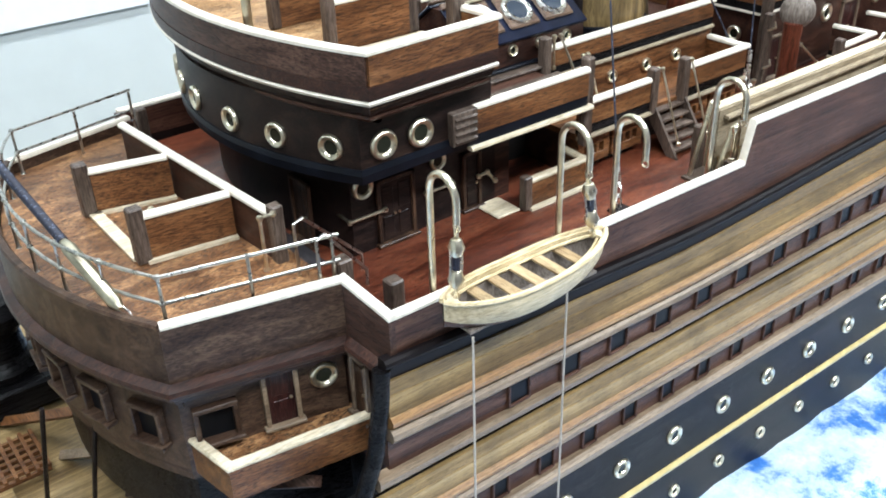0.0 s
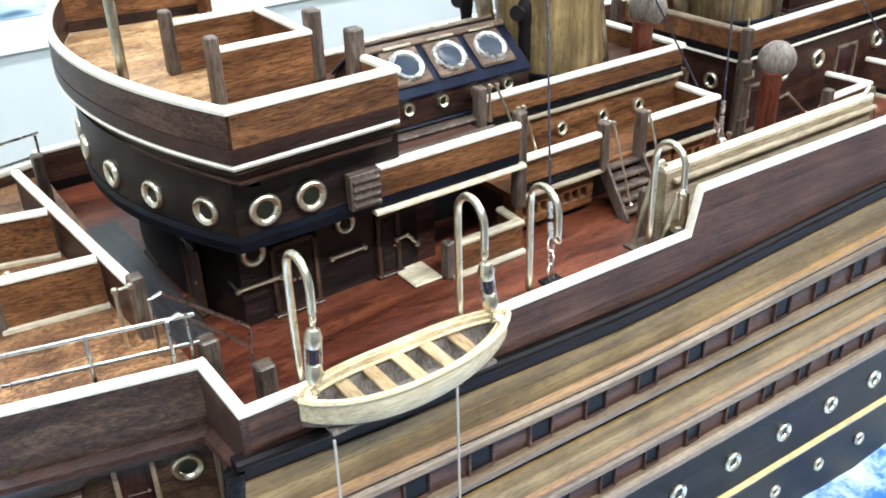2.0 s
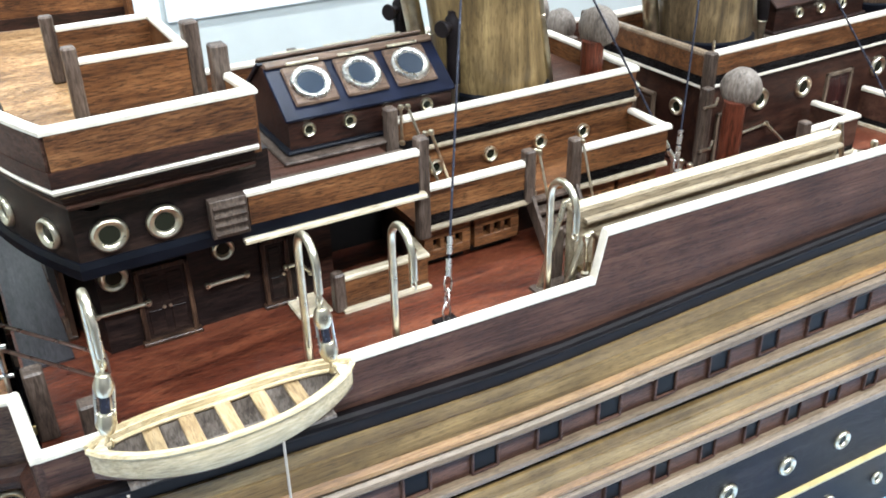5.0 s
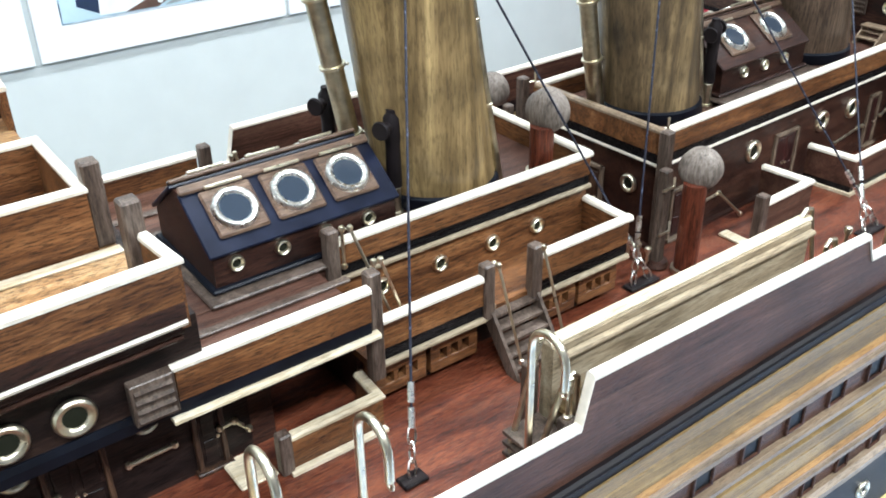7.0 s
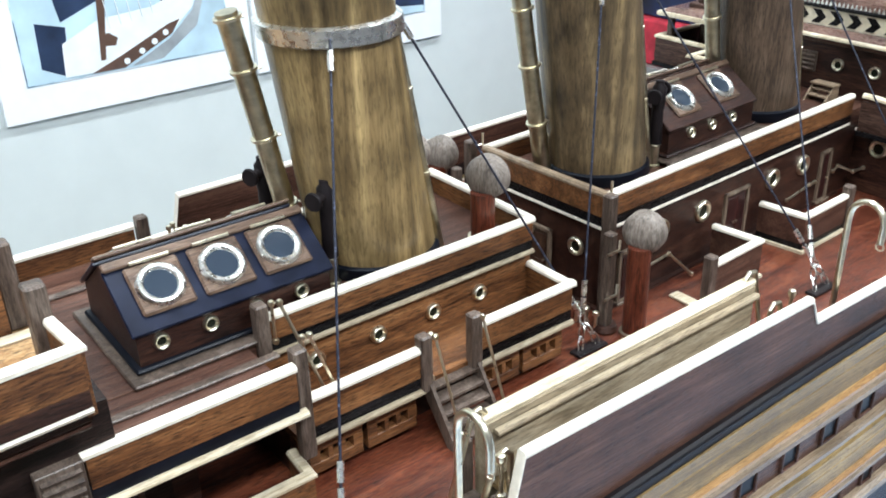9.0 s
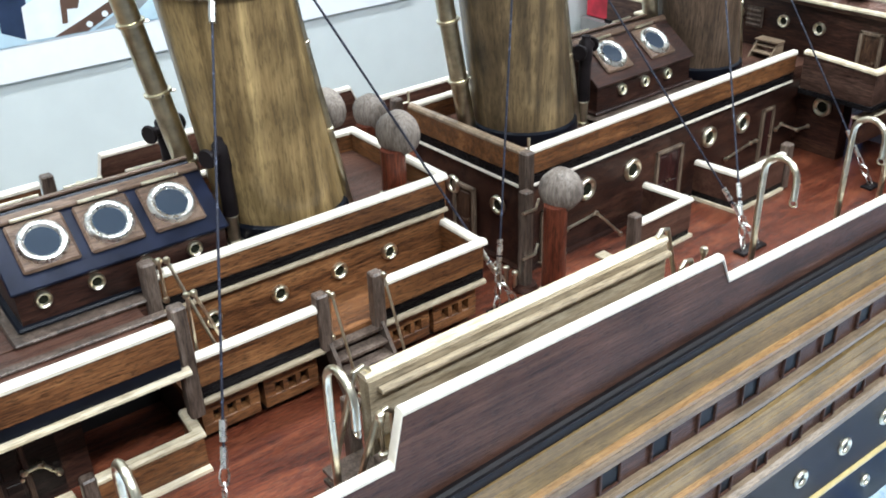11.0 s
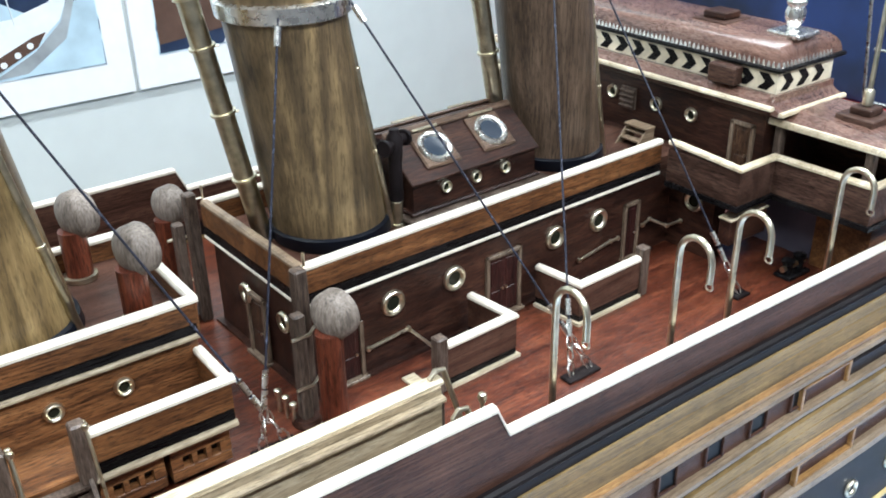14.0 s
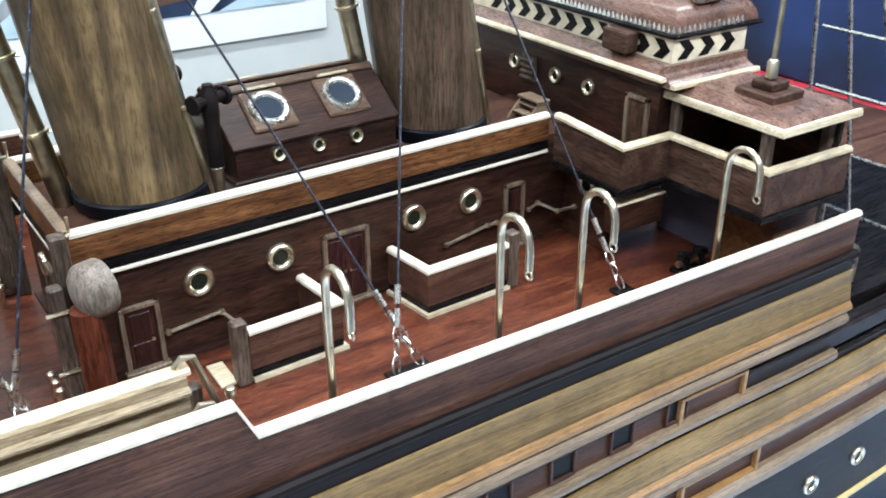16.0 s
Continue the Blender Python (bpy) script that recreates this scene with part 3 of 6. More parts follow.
sp = stern_plan()
ZS = 0.306
part("bulwark", panel([(x, y, 0) for x, y in sp], 0.262, ZS - 0.001, 0.005), STERNW, STERN)
for s in (1, -1):
    yy = (lambda v: v) if s > 0 else mirror
    bm = bmesh.new()
    rows = [[bm.verts.new((x + d, yy(y), z)) for x, y, z in ((0.0, -0.0005, 0.2565), (0.0, -0.0005, LOW), (-0.003, 0.052, ZS - 0.001), (-0.003, 0.052, 0.2565))] for d in (-0.0025, 0.0025)]
    bm.faces.new(rows[0]), bm.faces.new(rows[1][::-1])
    for i in range(4):
        bm.faces.new((rows[0][i], rows[1][i], rows[1][(i + 1) % 4], rows[0][(i + 1) % 4]))
    part("break_board", bm, WALNUT_Y, STERN)
    part("break_wall", B(-0.001, 0.0035, min(yy(0.004), yy(0.068)), max(yy(0.004), yy(0.068)), 0.150, 0.2564), ROSE_Y, STERN)
for seg, mate_ in ((sp[:2], WHITE), (sp[1:-1], STERNW), (sp[-2:], WHITE)):
    part("cap_rail", caprail([(x, y, ZS - 0.001 - (0.0004 if mate_ is STERNW else 0)) for x, y in seg], 0.007, 0.004), mate_, STERN, "white cap rail" if mate_ is WHITE else "dark wooden cap rail")
part("cap_rail", caprail([(0.0005, -0.0015, LOW + 0.0004), (-0.003, 0.054, ZS - 0.0006)], 0.0075, 0.004), WHITE, STERN)
part("moulding", sweep(bmesh.new(), [(x, y, 0) for x, y in [(0.0, 0.002)] + sp + [(0.0, mirror(0.002))]], [(-0.004, 0.244), (-0.004, 0.2618), (0.0022, 0.2618), (0.0052, 0.2604), (0.0086, 0.2585), (0.0096, 0.2555), (0.0086, 0.2525), (0.0048, 0.2505), (0.0020, 0.2470), (0.0015, 0.244)]), ROSE, STERN, "glossy dark brown moulding")
gal = stern_plan(-0.011)
part("gallery_wall", panel([(x, y, 0) for x, y in gal], 0.166, 0.2498, 0.006), STERNW, STERN)
part("moulding", sweep(bmesh.new(), [(x, y, 0) for x, y in gal[1:-1]], [(-0.002, 0.2485), (0.0035, 0.2485), (0.0055, 0.2465), (0.0035, 0.2450), (0.0055, 0.2430), (0.003, 0.2400), (-0.002, 0.2400)]), STERNW, STERN)
part("moulding", sweep(bmesh.new(), [(x, y, 0) for x, y in gal[1:-1]], [(-0.004, 0.177), (0.0015, 0.177), (0.0030, 0.1750), (0.0032, 0.1725), (0.0018, 0.1700), (0.0028, 0.1680), (0.002, 0.166), (-0.004, 0.166)]), ROSE, STERN)
part("stern_deck", prism(bmesh.new(), stern_plan(-0.004), 0.290, 0.296), FLECK, STERN, "worn orange-brown planked stern deck")
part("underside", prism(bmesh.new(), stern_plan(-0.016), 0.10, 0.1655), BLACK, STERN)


def gallery_window(place, way, w=0.022, h=0.026):
    out = Vector(way).normalized()
    sd = Vector((0, 0, 1)).cross(out)
    m = Matrix(((*sd, 0), (*out, 0), (0, 0, 1, 0), (0, 0, 0, 1))).transposed()
    m.translation = Vector(place)
    f = 0.0038
    bm = bmesh.new()
    for a, b_, c_, d, e in ((-w / 2 - f, -w / 2, -h / 2, h / 2, 0.0075), (w / 2, w / 2 + f, -h / 2, h / 2, 0.0075), (-w / 2 - f, w / 2 + f, h / 2, h / 2 + f, 0.0085), (-w / 2 - f - 0.002, w / 2 + f + 0.002, -h / 2 - f, -h / 2, 0.0105)):
        box(bm, a, b_, 0.001, e, c_, d, 0.0006)
    bm.transform(m)
    wn = part("window", bm, STERNW, STERN)
    bm = box(bmesh.new(), -w / 2, w / 2, 0.0002, 0.0016, -h / 2, h / 2)
    bm.transform(m)
    part("pane", bm, PORTGLASS, wn)


gw = lambda x: 0.063 + (-0.003 - x) * 0.2314
side_out = (-0.2255, -0.974, 0)
gallery_window((-0.098, gw(-0.098) - 0.0015, 0.214), side_out, 0.024, 0.026)
for y in (0.115, 0.164, 0.213, 0.262, 0.311, 0.360):
    u = (y - 0.244) / 0.153
    nrm = Vector((-1, 2 * 0.0426 * u / 0.153, 0)).normalized()
    gallery_window(Vector((-0.1185 - 0.0426 * (1 - u * u), y, 0.212)) + nrm * 0.002, nrm, 0.021, 0.027)
for z0, z1, o, a in ((0.2330, 0.2362, 0.0060, -0.083), (0.2364, 0.2400, 0.0085, -0.081), (0.2402, 0.2445, 0.0110, -0.079)):
    part("cornice_board", panel([(-0.1175, gw(-0.1175) - o * 0.6, 0), (a, gw(a) - o * 0.6, 0)], z0, z1, 0.006), STERNW, STERN)
door(STERN, (-0.052, gw(-0.052) - 0.003, 0.192), side_out, 0.027, 0.055, frame_mate=BATTEN, leaf_mate=DOORRED)
porthole(STERN, (-0.020, gw(-0.020) - 0.003, 0.2255), side_out, 0.0110)
door(STERN, (-0.0035, 0.040, 0.192), (-1, 0, 0), 0.022, 0.055)
# balcony outside the gallery
bal = [(-0.116, 0.092), (-0.108, 0.046), (0.0, 0.030)]
part("balcony_floor", prism(bmesh.new(), bal + [(0.0, 0.066), (-0.1, 0.088)], 0.186, 0.190), FLECK, STERN)
part("balcony_board", panel([(x, y, 0) for x, y in bal], 0.172, 0.2005, 0.005), TEAK, STERN)
part("balcony_rail", caprail([(x, y, 0.2006) for x, y in bal], 0.008, 0.0035), MAPLE, STERN)
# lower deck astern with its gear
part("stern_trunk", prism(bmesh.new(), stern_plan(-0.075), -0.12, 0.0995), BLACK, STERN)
part("trunk_floor", B(-0.2155, -0.10, 0.12, 0.64, 0.044, 0.050), OAK, STERN, "pale planked floor under the stern")
for k in range(3):
    bm = tube(bmesh.new(), [(-0.196 + 0.030 * k, 0.40 - 0.085 * k, 0.054), (-0.105 + 0.030 * k, 0.215 - 0.085 * k, 0.150)], 0.006, 4)
    part("raking_beam", bm, (TEAK_Y, BATTEN, WALNUT_Y)[k], STERN, "slanting timber beam under the stern")
single("lower_stern_deck", B(-0.62, -0.216, 0.12, 0.64, 0.050, 0.056), OAK, "pale planked lower deck astern", "deck", kind="structure")
cp0 = thing("capstan", "black painted capstan on a stepped base", "capstan", at=(-0.175, 0.44, 0.056))
part("base", B(-0.045, 0.045, -0.045, 0.045, 0, 0.03, 0.003), BLACK, cp0)
part("drum", lathe(bmesh.new(), [(0.034, 0.03), (0.036, 0.04), (0.026, 0.05), (0.024, 0.075), (0.034, 0.088), (0.036, 0.10), (0.028, 0.112), (0, 0.116)], None, 24), BLACK, cp0, smooth=True)
gr = thing("deck_grating", "brown wooden lattice grating on the lower deck", "grating", at=(-0.21, 0.33, 0.056))
for k in range(7):
    part("slat", B(-0.03, 0.03, -0.03 + 0.0095 * k, -0.0265 + 0.0095 * k, 0, 0.004), TEAK, gr)
    part("slat", B(-0.03 + 0.0095 * k, -0.0265 + 0.0095 * k, -0.03, 0.0305, 0.0042, 0.008), TEAK, gr)
for k in range(4):
    single("stern_strut", tube(bmesh.new(), [(-0.20 + 0.03 * k, 0.25 - 0.03 * k, 0.056), (-0.185 + 0.03 * k, 0.215 - 0.03 * k, 0.185)], 0.002, 6), SLATE, "thin dark metal strut under the stern", "strut", "stern struts", smooth=True)

# ---- aft tower: three stacked tiers with a rounded back ----


def tower_plan(x_side, y_side, apex, x_fwd, y_fwd, n=40, yc=0.262):
    """Near forward corner, near aft corner, round the back, far side."""
    pts = [(x_fwd, y_fwd), (x_side, y_side)]
    half = yc - y_side
    for i in range(1, n):
        u = -1 + 2 * i / n
        pts.append((apex + (x_side - apex) * u * u, yc + half * u))
    return pts + [(x_side, 2 * yc - y_side), (x_fwd, 2 * yc - y_fwd)]


TOWER = thing("aft_tower", "dark wooden aft deckhouse with overhanging rounded bridge", "deckhouse")
t1 = tower_plan(0.062, 0.142, 0.040, 0.215, 0.146)
t2 = tower_plan(0.053, 0.107, 0.009, 0.180, 0.110)
t3 = tower_plan(0.047, 0.081, 0.005, 0.1675, 0.0895)
part("lower_wall", prism(bmesh.new(), t1, DECK, 0.342), TOWERW, TOWER, smooth=True)
part("porthole_tier", prism(bmesh.new(), t2, 0.3405, 0.398), TOWERW, TOWER, smooth=True)
p3 = lambda pl, z: [(x, y, z) for x, y in pl]
fall = lambda pl, z: [(x, y, z - 0.002 * max(0.0, (x - 0.046) / 0.13)) for x, y in pl]
part("blue_band", sweep(bmesh.new(), p3(t2, 0.338), [(-0.002, 0), (0.0015, 0.001), (0.002, 0.008), (0.001, 0.0125), (-0.002, 0.0125)]), NAVY, TOWER, "dark blue band")
part("cornice", sweep(bmesh.new(), fall(t3, 0), [(-0.03, 0.386), (-0.024, 0.3865), (-0.012, 0.393), (-0.004, 0.402), (-0.0015, 0.4095), (-0.03, 0.4095)]), TOWERW, TOWER)
part("cornice_bead", sweep(bmesh.new(), fall(t3, 0), [(-0.015, 0.3935), (-0.0095, 0.3935), (-0.0065, 0.3965), (-0.0065, 0.3985), (-0.015, 0.3985)]), WALNUT, TOWER)
part("white_bead", sweep(bmesh.new(), fall(t3, 0.410), [(-0.003, -0.001), (0.0025, 0), (0.0035, 0.002), (0.002, 0.004), (-0.003, 0.004)]), WHITE, TOWER, "white bead")
part("bridge_deck", prism(bmesh.new(), tower_plan(0.049, 0.084, 0.008, 0.1655, 0.092), 0.405, 0.4135), DECKTAN, TOWER, "worn tan planked deck")
part("lower_bulwark", panel(fall(t3, 0), 0.414, 0.424, 0.006), ROSE, TOWER)
part("bulwark", panel(fall(t3[:2], 0), 0.424, 0.4455, 0.005), TEAK, TOWER)
part("bulwark", panel(fall(t3[1:-1], 0), 0.4241, 0.4454, 0.0048), WALNUT_Y, TOWER)
part("bulwark", panel(fall(t3[-2:], 0), 0.424, 0.4455, 0.005), TEAK, TOWER)
near_return = [(0.1675, 0.0895, 0.4435), (0.1645, 0.1235, 0.4435)]
part("cap_rail", caprail([near_return[1]] + fall(t3, 0.4455) + [(0.1645, 0.4005, 0.4435)], 0.0065, 0.004), WHITE, TOWER, "white cap rail")
for s in (1, -1):
    yy = (lambda v: v) if s > 0 else mirror
    yy = (lambda v: v) if s > 0 else (lambda v: 0.524 - v)
    part("bulwark", panel([(0.1675, yy(0.0895), 0), (0.1645, yy(0.1235), 0)], 0.405, 0.4435, 0.005), TEAK_Y, TOWER)
for x in (0.073, 0.107):
    porthole(TOWER, (x, 0.1065, 0.3655), (0, -1, 0), 0.0118)
porthole(TOWER, (0.0735, 0.1415, 0.3165), (0, -1, 0), 0.0100)
porthole(TOWER, (0.149, 0.1425, 0.3165), (0, -1, 0), 0.0085)
for y in (0.1285, 0.176, 0.228, 0.290, 0.335, 0.380):
    u = (y - 0.262) / 0.155
    nrm = Vector((-1, 2 * 0.044 * u / 0.155, 0)).normalized()
    porthole(TOWER, Vector((0.009 + 0.044 * u * u, y, 0.3655)) + nrm * 0.0004, nrm, 0.0105)
door(TOWER, (0.1045, 0.1425, DECK), (0, -1, 0), 0.038, 0.060, True, ROSE_Z, TOWERW)
door(TOWER, (0.1860, 0.1445, DECK), (0, -1, 0), 0.021, 0.056, False, ROSE_Z, TOWERW)
for yd in (0.19, 0.285):
    door(TOWER, (0.0448, yd, DECK), (-1, 0, 0), 0.03, 0.058, False, ROSE_Z, ROSE_Z)
handrail(TOWER, [(0.0585, 0.160, 0.292), (0.0575, 0.1385, 0.292), (0.092, 0.1385, 0.292)])
handrail(TOWER, [(0.134, 0.1395, 0.292), (0.163, 0.1405, 0.292)])
# louvre box at the forward end of the porthole tier
louvre = thing("louvre_box", "grey-brown louvred ventilation box on the tower side", "vent", at=(0.147, 0.104, 0.345))
part("body", B(-0.012, 0.013, -0.002, 0.006, 0.0005, 0.0275, 0.0006), POSTWOOD, louvre)
for k in range(4):
    part("slat", box(bmesh.new(), -0.010, 0.011, -0.0045, -0.0015, -0.001, 0.0008, 0, pose(0, 0, 0.0055 + 0.0062 * k, 28)), POSTWOOD, louvre)

part("well_deck", B(0.006, 0.0385, 0.150, 0.374, DECK, DECK + 0.0014), DECKGREY, TOWER, "dark grey planked walkway behind the tower")

# companion hatch boxes and posts on top of the tower
for y0 in (0.183,):
    hatch = thing("companion_hatch", "open teak companionway box with white capping", "hatch", "tower hatches", at=(0, 0, 0))
    xa, xb = 0.083, 0.153
    pth = [(xa, y0, 0.0), (xb, y0, 0.0), (xb, y0 + 0.088, 0.0), (xa, y0 + 0.088, 0.0)]
    part("box_wall", panel(pth, 0.4137, 0.4505, 0.004), TEAK, hatch)
    part("cap_rail", caprail([(x, y, 0.4506) for x, y, _ in pth], 0.006, 0.0035), WHITE, hatch)
    for yy in (y0, y0 + 0.088):
        part("post", B(xa - 0.006, xa + 0.003, yy - 0.0045, yy + 0.0045, 0.4137, 0.4625, 0.0012), POSTWOOD, hatch)
    handrail(hatch, [(xa + 0.008, y0 + 0.008, 0.4137), (xa + 0.008, y0 + 0.008, 0.450), (xa + 0.03, y0 + 0.008, 0.4137)])

for y0_, y1_ in ((0.0935, 0.1005), (0.1700, 0.1790)):
    part("margin_plank", B(0.062, 0.166, y0_, y1_, 0.4136, 0.4150, 0.0004), MAPLE, TOWER, "pale margin plank")
for x, y, h in ((0.1605, 0.1880, 0.0525), (0.1620, 0.1305, 0.0510)):
    single("bridge_post", B(x - 0.0055, x + 0.0055, y - 0.0055, y + 0.0055, 0.4137, 0.4137 + h, 0.0012), POSTWOOD, "square dark post on the tower deck", "post", "tower posts")
single("bridge_bollard", lathe(bmesh.new(), [(0.009, 0.4137), (0.009, 0.419), (0.005, 0.421), (0.005, 0.430), (0.008, 0.433), (0, 0.436)], Matrix.Translation((0.062, 0.098, 0)), 16), NAVY, "small dark blue bollard on the tower deck", "bollard", smooth=True)
ms = thing("tower_stanchion", "dull brass rod in a square dark base on the tower", "rod", at=(0.026, 0.205, 0.4137))
part("base", B(-0.011, 0.011, -0.011, 0.011, 0, 0.012, 0.001), SLATE, ms)
part("rod", tube(bmesh.new(), [(0, 0, 0.012), (0, 0, 0.16)], 0.0035, 10), BRASS_DULL, ms, smooth=True)
# ---- midship house ----
MID = thing("midship_house", "long low wooden deckhouse with balcony and black bands", "deckhouse")
part("lower_wall", B(0.215, 0.232, 0.1465, mirror(0.1465), DECK, 0.3358), ROSE, MID)
part("lower_wall", B(0.2975, 0.5300, 0.1465, mirror(0.1465), DECK, 0.2965), ROSE, MID)
# shade of the covered way, put into this wall's near-black colour
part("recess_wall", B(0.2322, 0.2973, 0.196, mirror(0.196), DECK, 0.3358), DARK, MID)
part("balcony_floor", B(0.2955, 0.538, 0.1275, mirror(0.1275), 0.2967, 0.3025), TEAK, MID)
part("upper_wall", B(0.2960, 0.5385, 0.1725, mirror(0.1725), 0.3027, 0.3415), TEAK, MID)
part("top_deck", B(0.176, 0.537, 0.176, mirror(0.176), 0.3420, 0.352), WALNUT, MID)
part("aft_block", B(0.178, 0.2885, 0.1125, mirror(0.1125), 0.336, 0.3515), WALNUT, MID)
for s in (1, -1):
    yy = (lambda v: v) if s > 0 else mirror
    o = -s

    def ypath(x0, x1, y, z=0.0):
        return [(x0, yy(y), z), (x1, yy(y), z)]

    # upper storey trim, from the wall up
    part("bead", caprail(ypath(0.297, 0.540, 0.1715, 0.3415), 0.006, 0.003), TAN, MID)
    part("black_band", panel(ypath(0.297, 0.539, 0.1735), 0.3445, 0.3515, 0.005), BLACK, MID)
    part("top_bulwark", panel(ypath(0.297, 0.5405, 0.1745), 0.3516, 0.3675, 0.005), TEAK, MID)
    part("cap_rail", caprail(ypath(0.300, 0.5425, 0.1745, 0.3676), 0.0075, 0.004), WHITE, MID, "white cap rail")
    # balcony, forward length with a gap for the steps
    for x0, x1 in ((0.297, 0.393), (0.444, 0.5385)):
        part("bead", caprail(ypath(x0, x1 + 0.001, 0.1245, 0.2965), 0.007, 0.0035), TAN, MID)
        part("black_band", panel(ypath(x0, x1, 0.1265), 0.3002, 0.3095, 0.005), BLACK, MID)
        part("bulwark", panel(ypath(x0, x1, 0.1260), 0.3096, 0.3295, 0.005), TEAK, MID)
        part("cap_rail", caprail(ypath(x0, x1 + (0.0035 if x1 > 0.5 else 0), 0.1260, 0.3296), 0.0075, 0.004), WHITE, MID, "white cap rail")
    # balcony, aft length, one step higher
    part("bead", caprail(ypath(0.156, 0.2935, 0.1080, 0.3350), 0.007, 0.0035), MAPLE, MID)
    part("blue_band", panel(ypath(0.162, 0.2885, 0.1105), 0.3385, 0.3475, 0.005), NAVY, MID)
    part("bulwark", panel(ypath(0.162, 0.2885, 0.1100), 0.3476, 0.3685, 0.005), TEAK, MID)
    part("cap_rail", caprail(ypath(0.160, 0.2890, 0.1100, 0.3686), 0.0075, 0.004), WHITE, MID, "white cap rail")
    for x, y, z0, z1 in ((0.2945, 0.1150, 0.297, 0.3790), (0.300, 0.1745, 0.342, 0.381), (0.396, 0.1258, 0.296, 0.342), (0.4415, 0.1258, 0.296, 0.342)):
        part("post", B(x - 0.0048, x + 0.0048, yy(y) - 0.0048, yy(y) + 0.0048, z0, z1, 0.0012), POSTWOOD, MID, "chamfered grey-brown post")
    for x in (0.337, 0.389, 0.439, 0.4845):
        porthole(MID, (x, yy(0.1722), 0.3235), (0, -s, 0), 0.0068)
    # steps up to the balcony
    st = thing("deck_steps", "small wooden steps with brass handrails to the balcony", "steps", "balcony steps")
    for x in (0.397, 0.4405):
        bm = bmesh.new()
        a, b_ = (yy(0.0895), yy(0.1275))
        vs = [bm.verts.new(p) for dx in (0, 0.0028) for p in ((x + dx, a, DECK), (x + dx, yy(0.1025), DECK), (x + dx, b_, 0.290), (x + dx, b_, 0.3025), (x + dx, yy(0.121), 0.3025))]
        bm.faces.new(vs[:5]), bm.faces.new(vs[5:][::-1])
        for i in range(5):
            bm.faces.new((vs[i], vs[5 + i], vs[5 + (i + 1) % 5], vs[(i + 1) % 5]))
        part("stringer", bm, POSTWOOD, st)
    for k in range(5):
        f = (k + 0.6) / 5
        yk = 0.093 + 0.031 * f
        y0, y1 = sorted((yy(yk - 0.002), yy(yk + 0.009)))
        part("tread", B(0.3998, 0.4405, y0, y1, DECK + 0.042 * f, DECK + 0.042 * f + 0.0022), POSTWOOD, st)
    for x in (0.403, 0.4455):
        handrail(st, [(x, yy(0.127), 0.3025), (x, yy(0.1265), 0.339), (x, yy(0.121), 0.340), (x, yy(0.094), 0.272)], 0.0011, "hand_rail")
    # slotted benches under the balcony
    for x0 in (0.302, 0.348, 0.447, 0.493):
        bench = thing("slatted_locker", "small orange wooden locker with square slots under the balcony", "locker", "deck lockers")
        y0, y1 = sorted((yy(0.1290), yy(0.1462)))
        bm = bmesh.new()
        for zz0, zz1 in ((0.266, 0.2745), (0.2835, 0.292)):
            box(bm, x0, x0 + 0.042, y0, y1, zz0, zz1, 0.0005)
        w = 0.042
        for a, b_ in ((0, 0.008), (0.0145, 0.018), (0.0245, 0.028), (0.0345, 0.042)):
            box(bm, x0 + a, x0 + b_, y0, y1, 0.2745, 0.2835)
        part("front", bm, TEAK, bench)
        # solid near-black block and sheet: shade under the locker and behind its slots
        part("shade_block", B(x0 + 0.002, x0 + 0.040, (y0 + y1) / 2, y1, DECK, 0.2659), DARK, bench)
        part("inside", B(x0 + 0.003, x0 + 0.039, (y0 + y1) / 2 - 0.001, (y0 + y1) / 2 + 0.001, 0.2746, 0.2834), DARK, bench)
    handrail(MID, [(0.307, yy(0.1700), 0.352), (0.307, yy(0.1700), 0.381), (0.311, yy(0.166), 0.382), (0.330, yy(0.138), 0.3026)], 0.0012, "hand_rail")
    handrail(MID, [(0.309, yy(0.1350), 0.3026), (0.309, yy(0.1350), 0.371), (0.313, yy(0.133), 0.372), (0.336, yy(0.132), 0.3026)], 0.0012, "hand_rail")
    part("edge_trim", B(0.180, 0.300, min(yy(0.150), yy(0.157)), max(yy(0.150), yy(0.157)), 0.3516, 0.3540, 0.0008), POSTWOOD, MID)
# cross rails at the forward end
for y0, y1, z, mt in ((0.126, 0.172, 0.3296, TEAK_Y), (mirror(0.172), mirror(0.126), 0.3296, TEAK_Y), (0.1745, mirror(0.1745), 0.3676, TEAK_Y)):
    xx = 0.5375 if z < 0.34 else 0.540
    part("bulwark", panel([(xx, y0, 0), (xx, y1, 0)], z - 0.031 if z < 0.34 else 0.3425, z, 0.0045), mt, MID)
    part("cap_rail", caprail([(xx, y0, z + 0.0002), (xx, y1, z + 0.0002)], 0.0075, 0.004), WHITE, MID)
# dark covered way aft of the benches, with a low hatch coaming in front
hat = thing("deck_coaming", "low teak hatch coaming with pale capping on the red deck", "hatch")
cp = [(0.222, 0.112, 0), (0.292, 0.112, 0), (0.2945, 0.140, 0)]
part("coaming", panel(cp, DECK, 0.2830, 0.005), TEAK, hat)
part("cap_rail", caprail([(x, y, 0.2831) for x, y, _ in cp], 0.008, 0.0035), MAPLE, hat)
part("skirting", panel([(0.222, 0.1065, 0), (0.2945, 0.1065, 0)], DECK, 0.2605, 0.005), MAPLE, hat)
part("post", B(0.2165, 0.2255, 0.107, 0.116, DECK, 0.290, 0.0012), POSTWOOD, hat)
part("step_board", B(0.190, 0.2160, 0.112, 0.143, DECK, 0.2605, 0.001), MAPLE, hat)
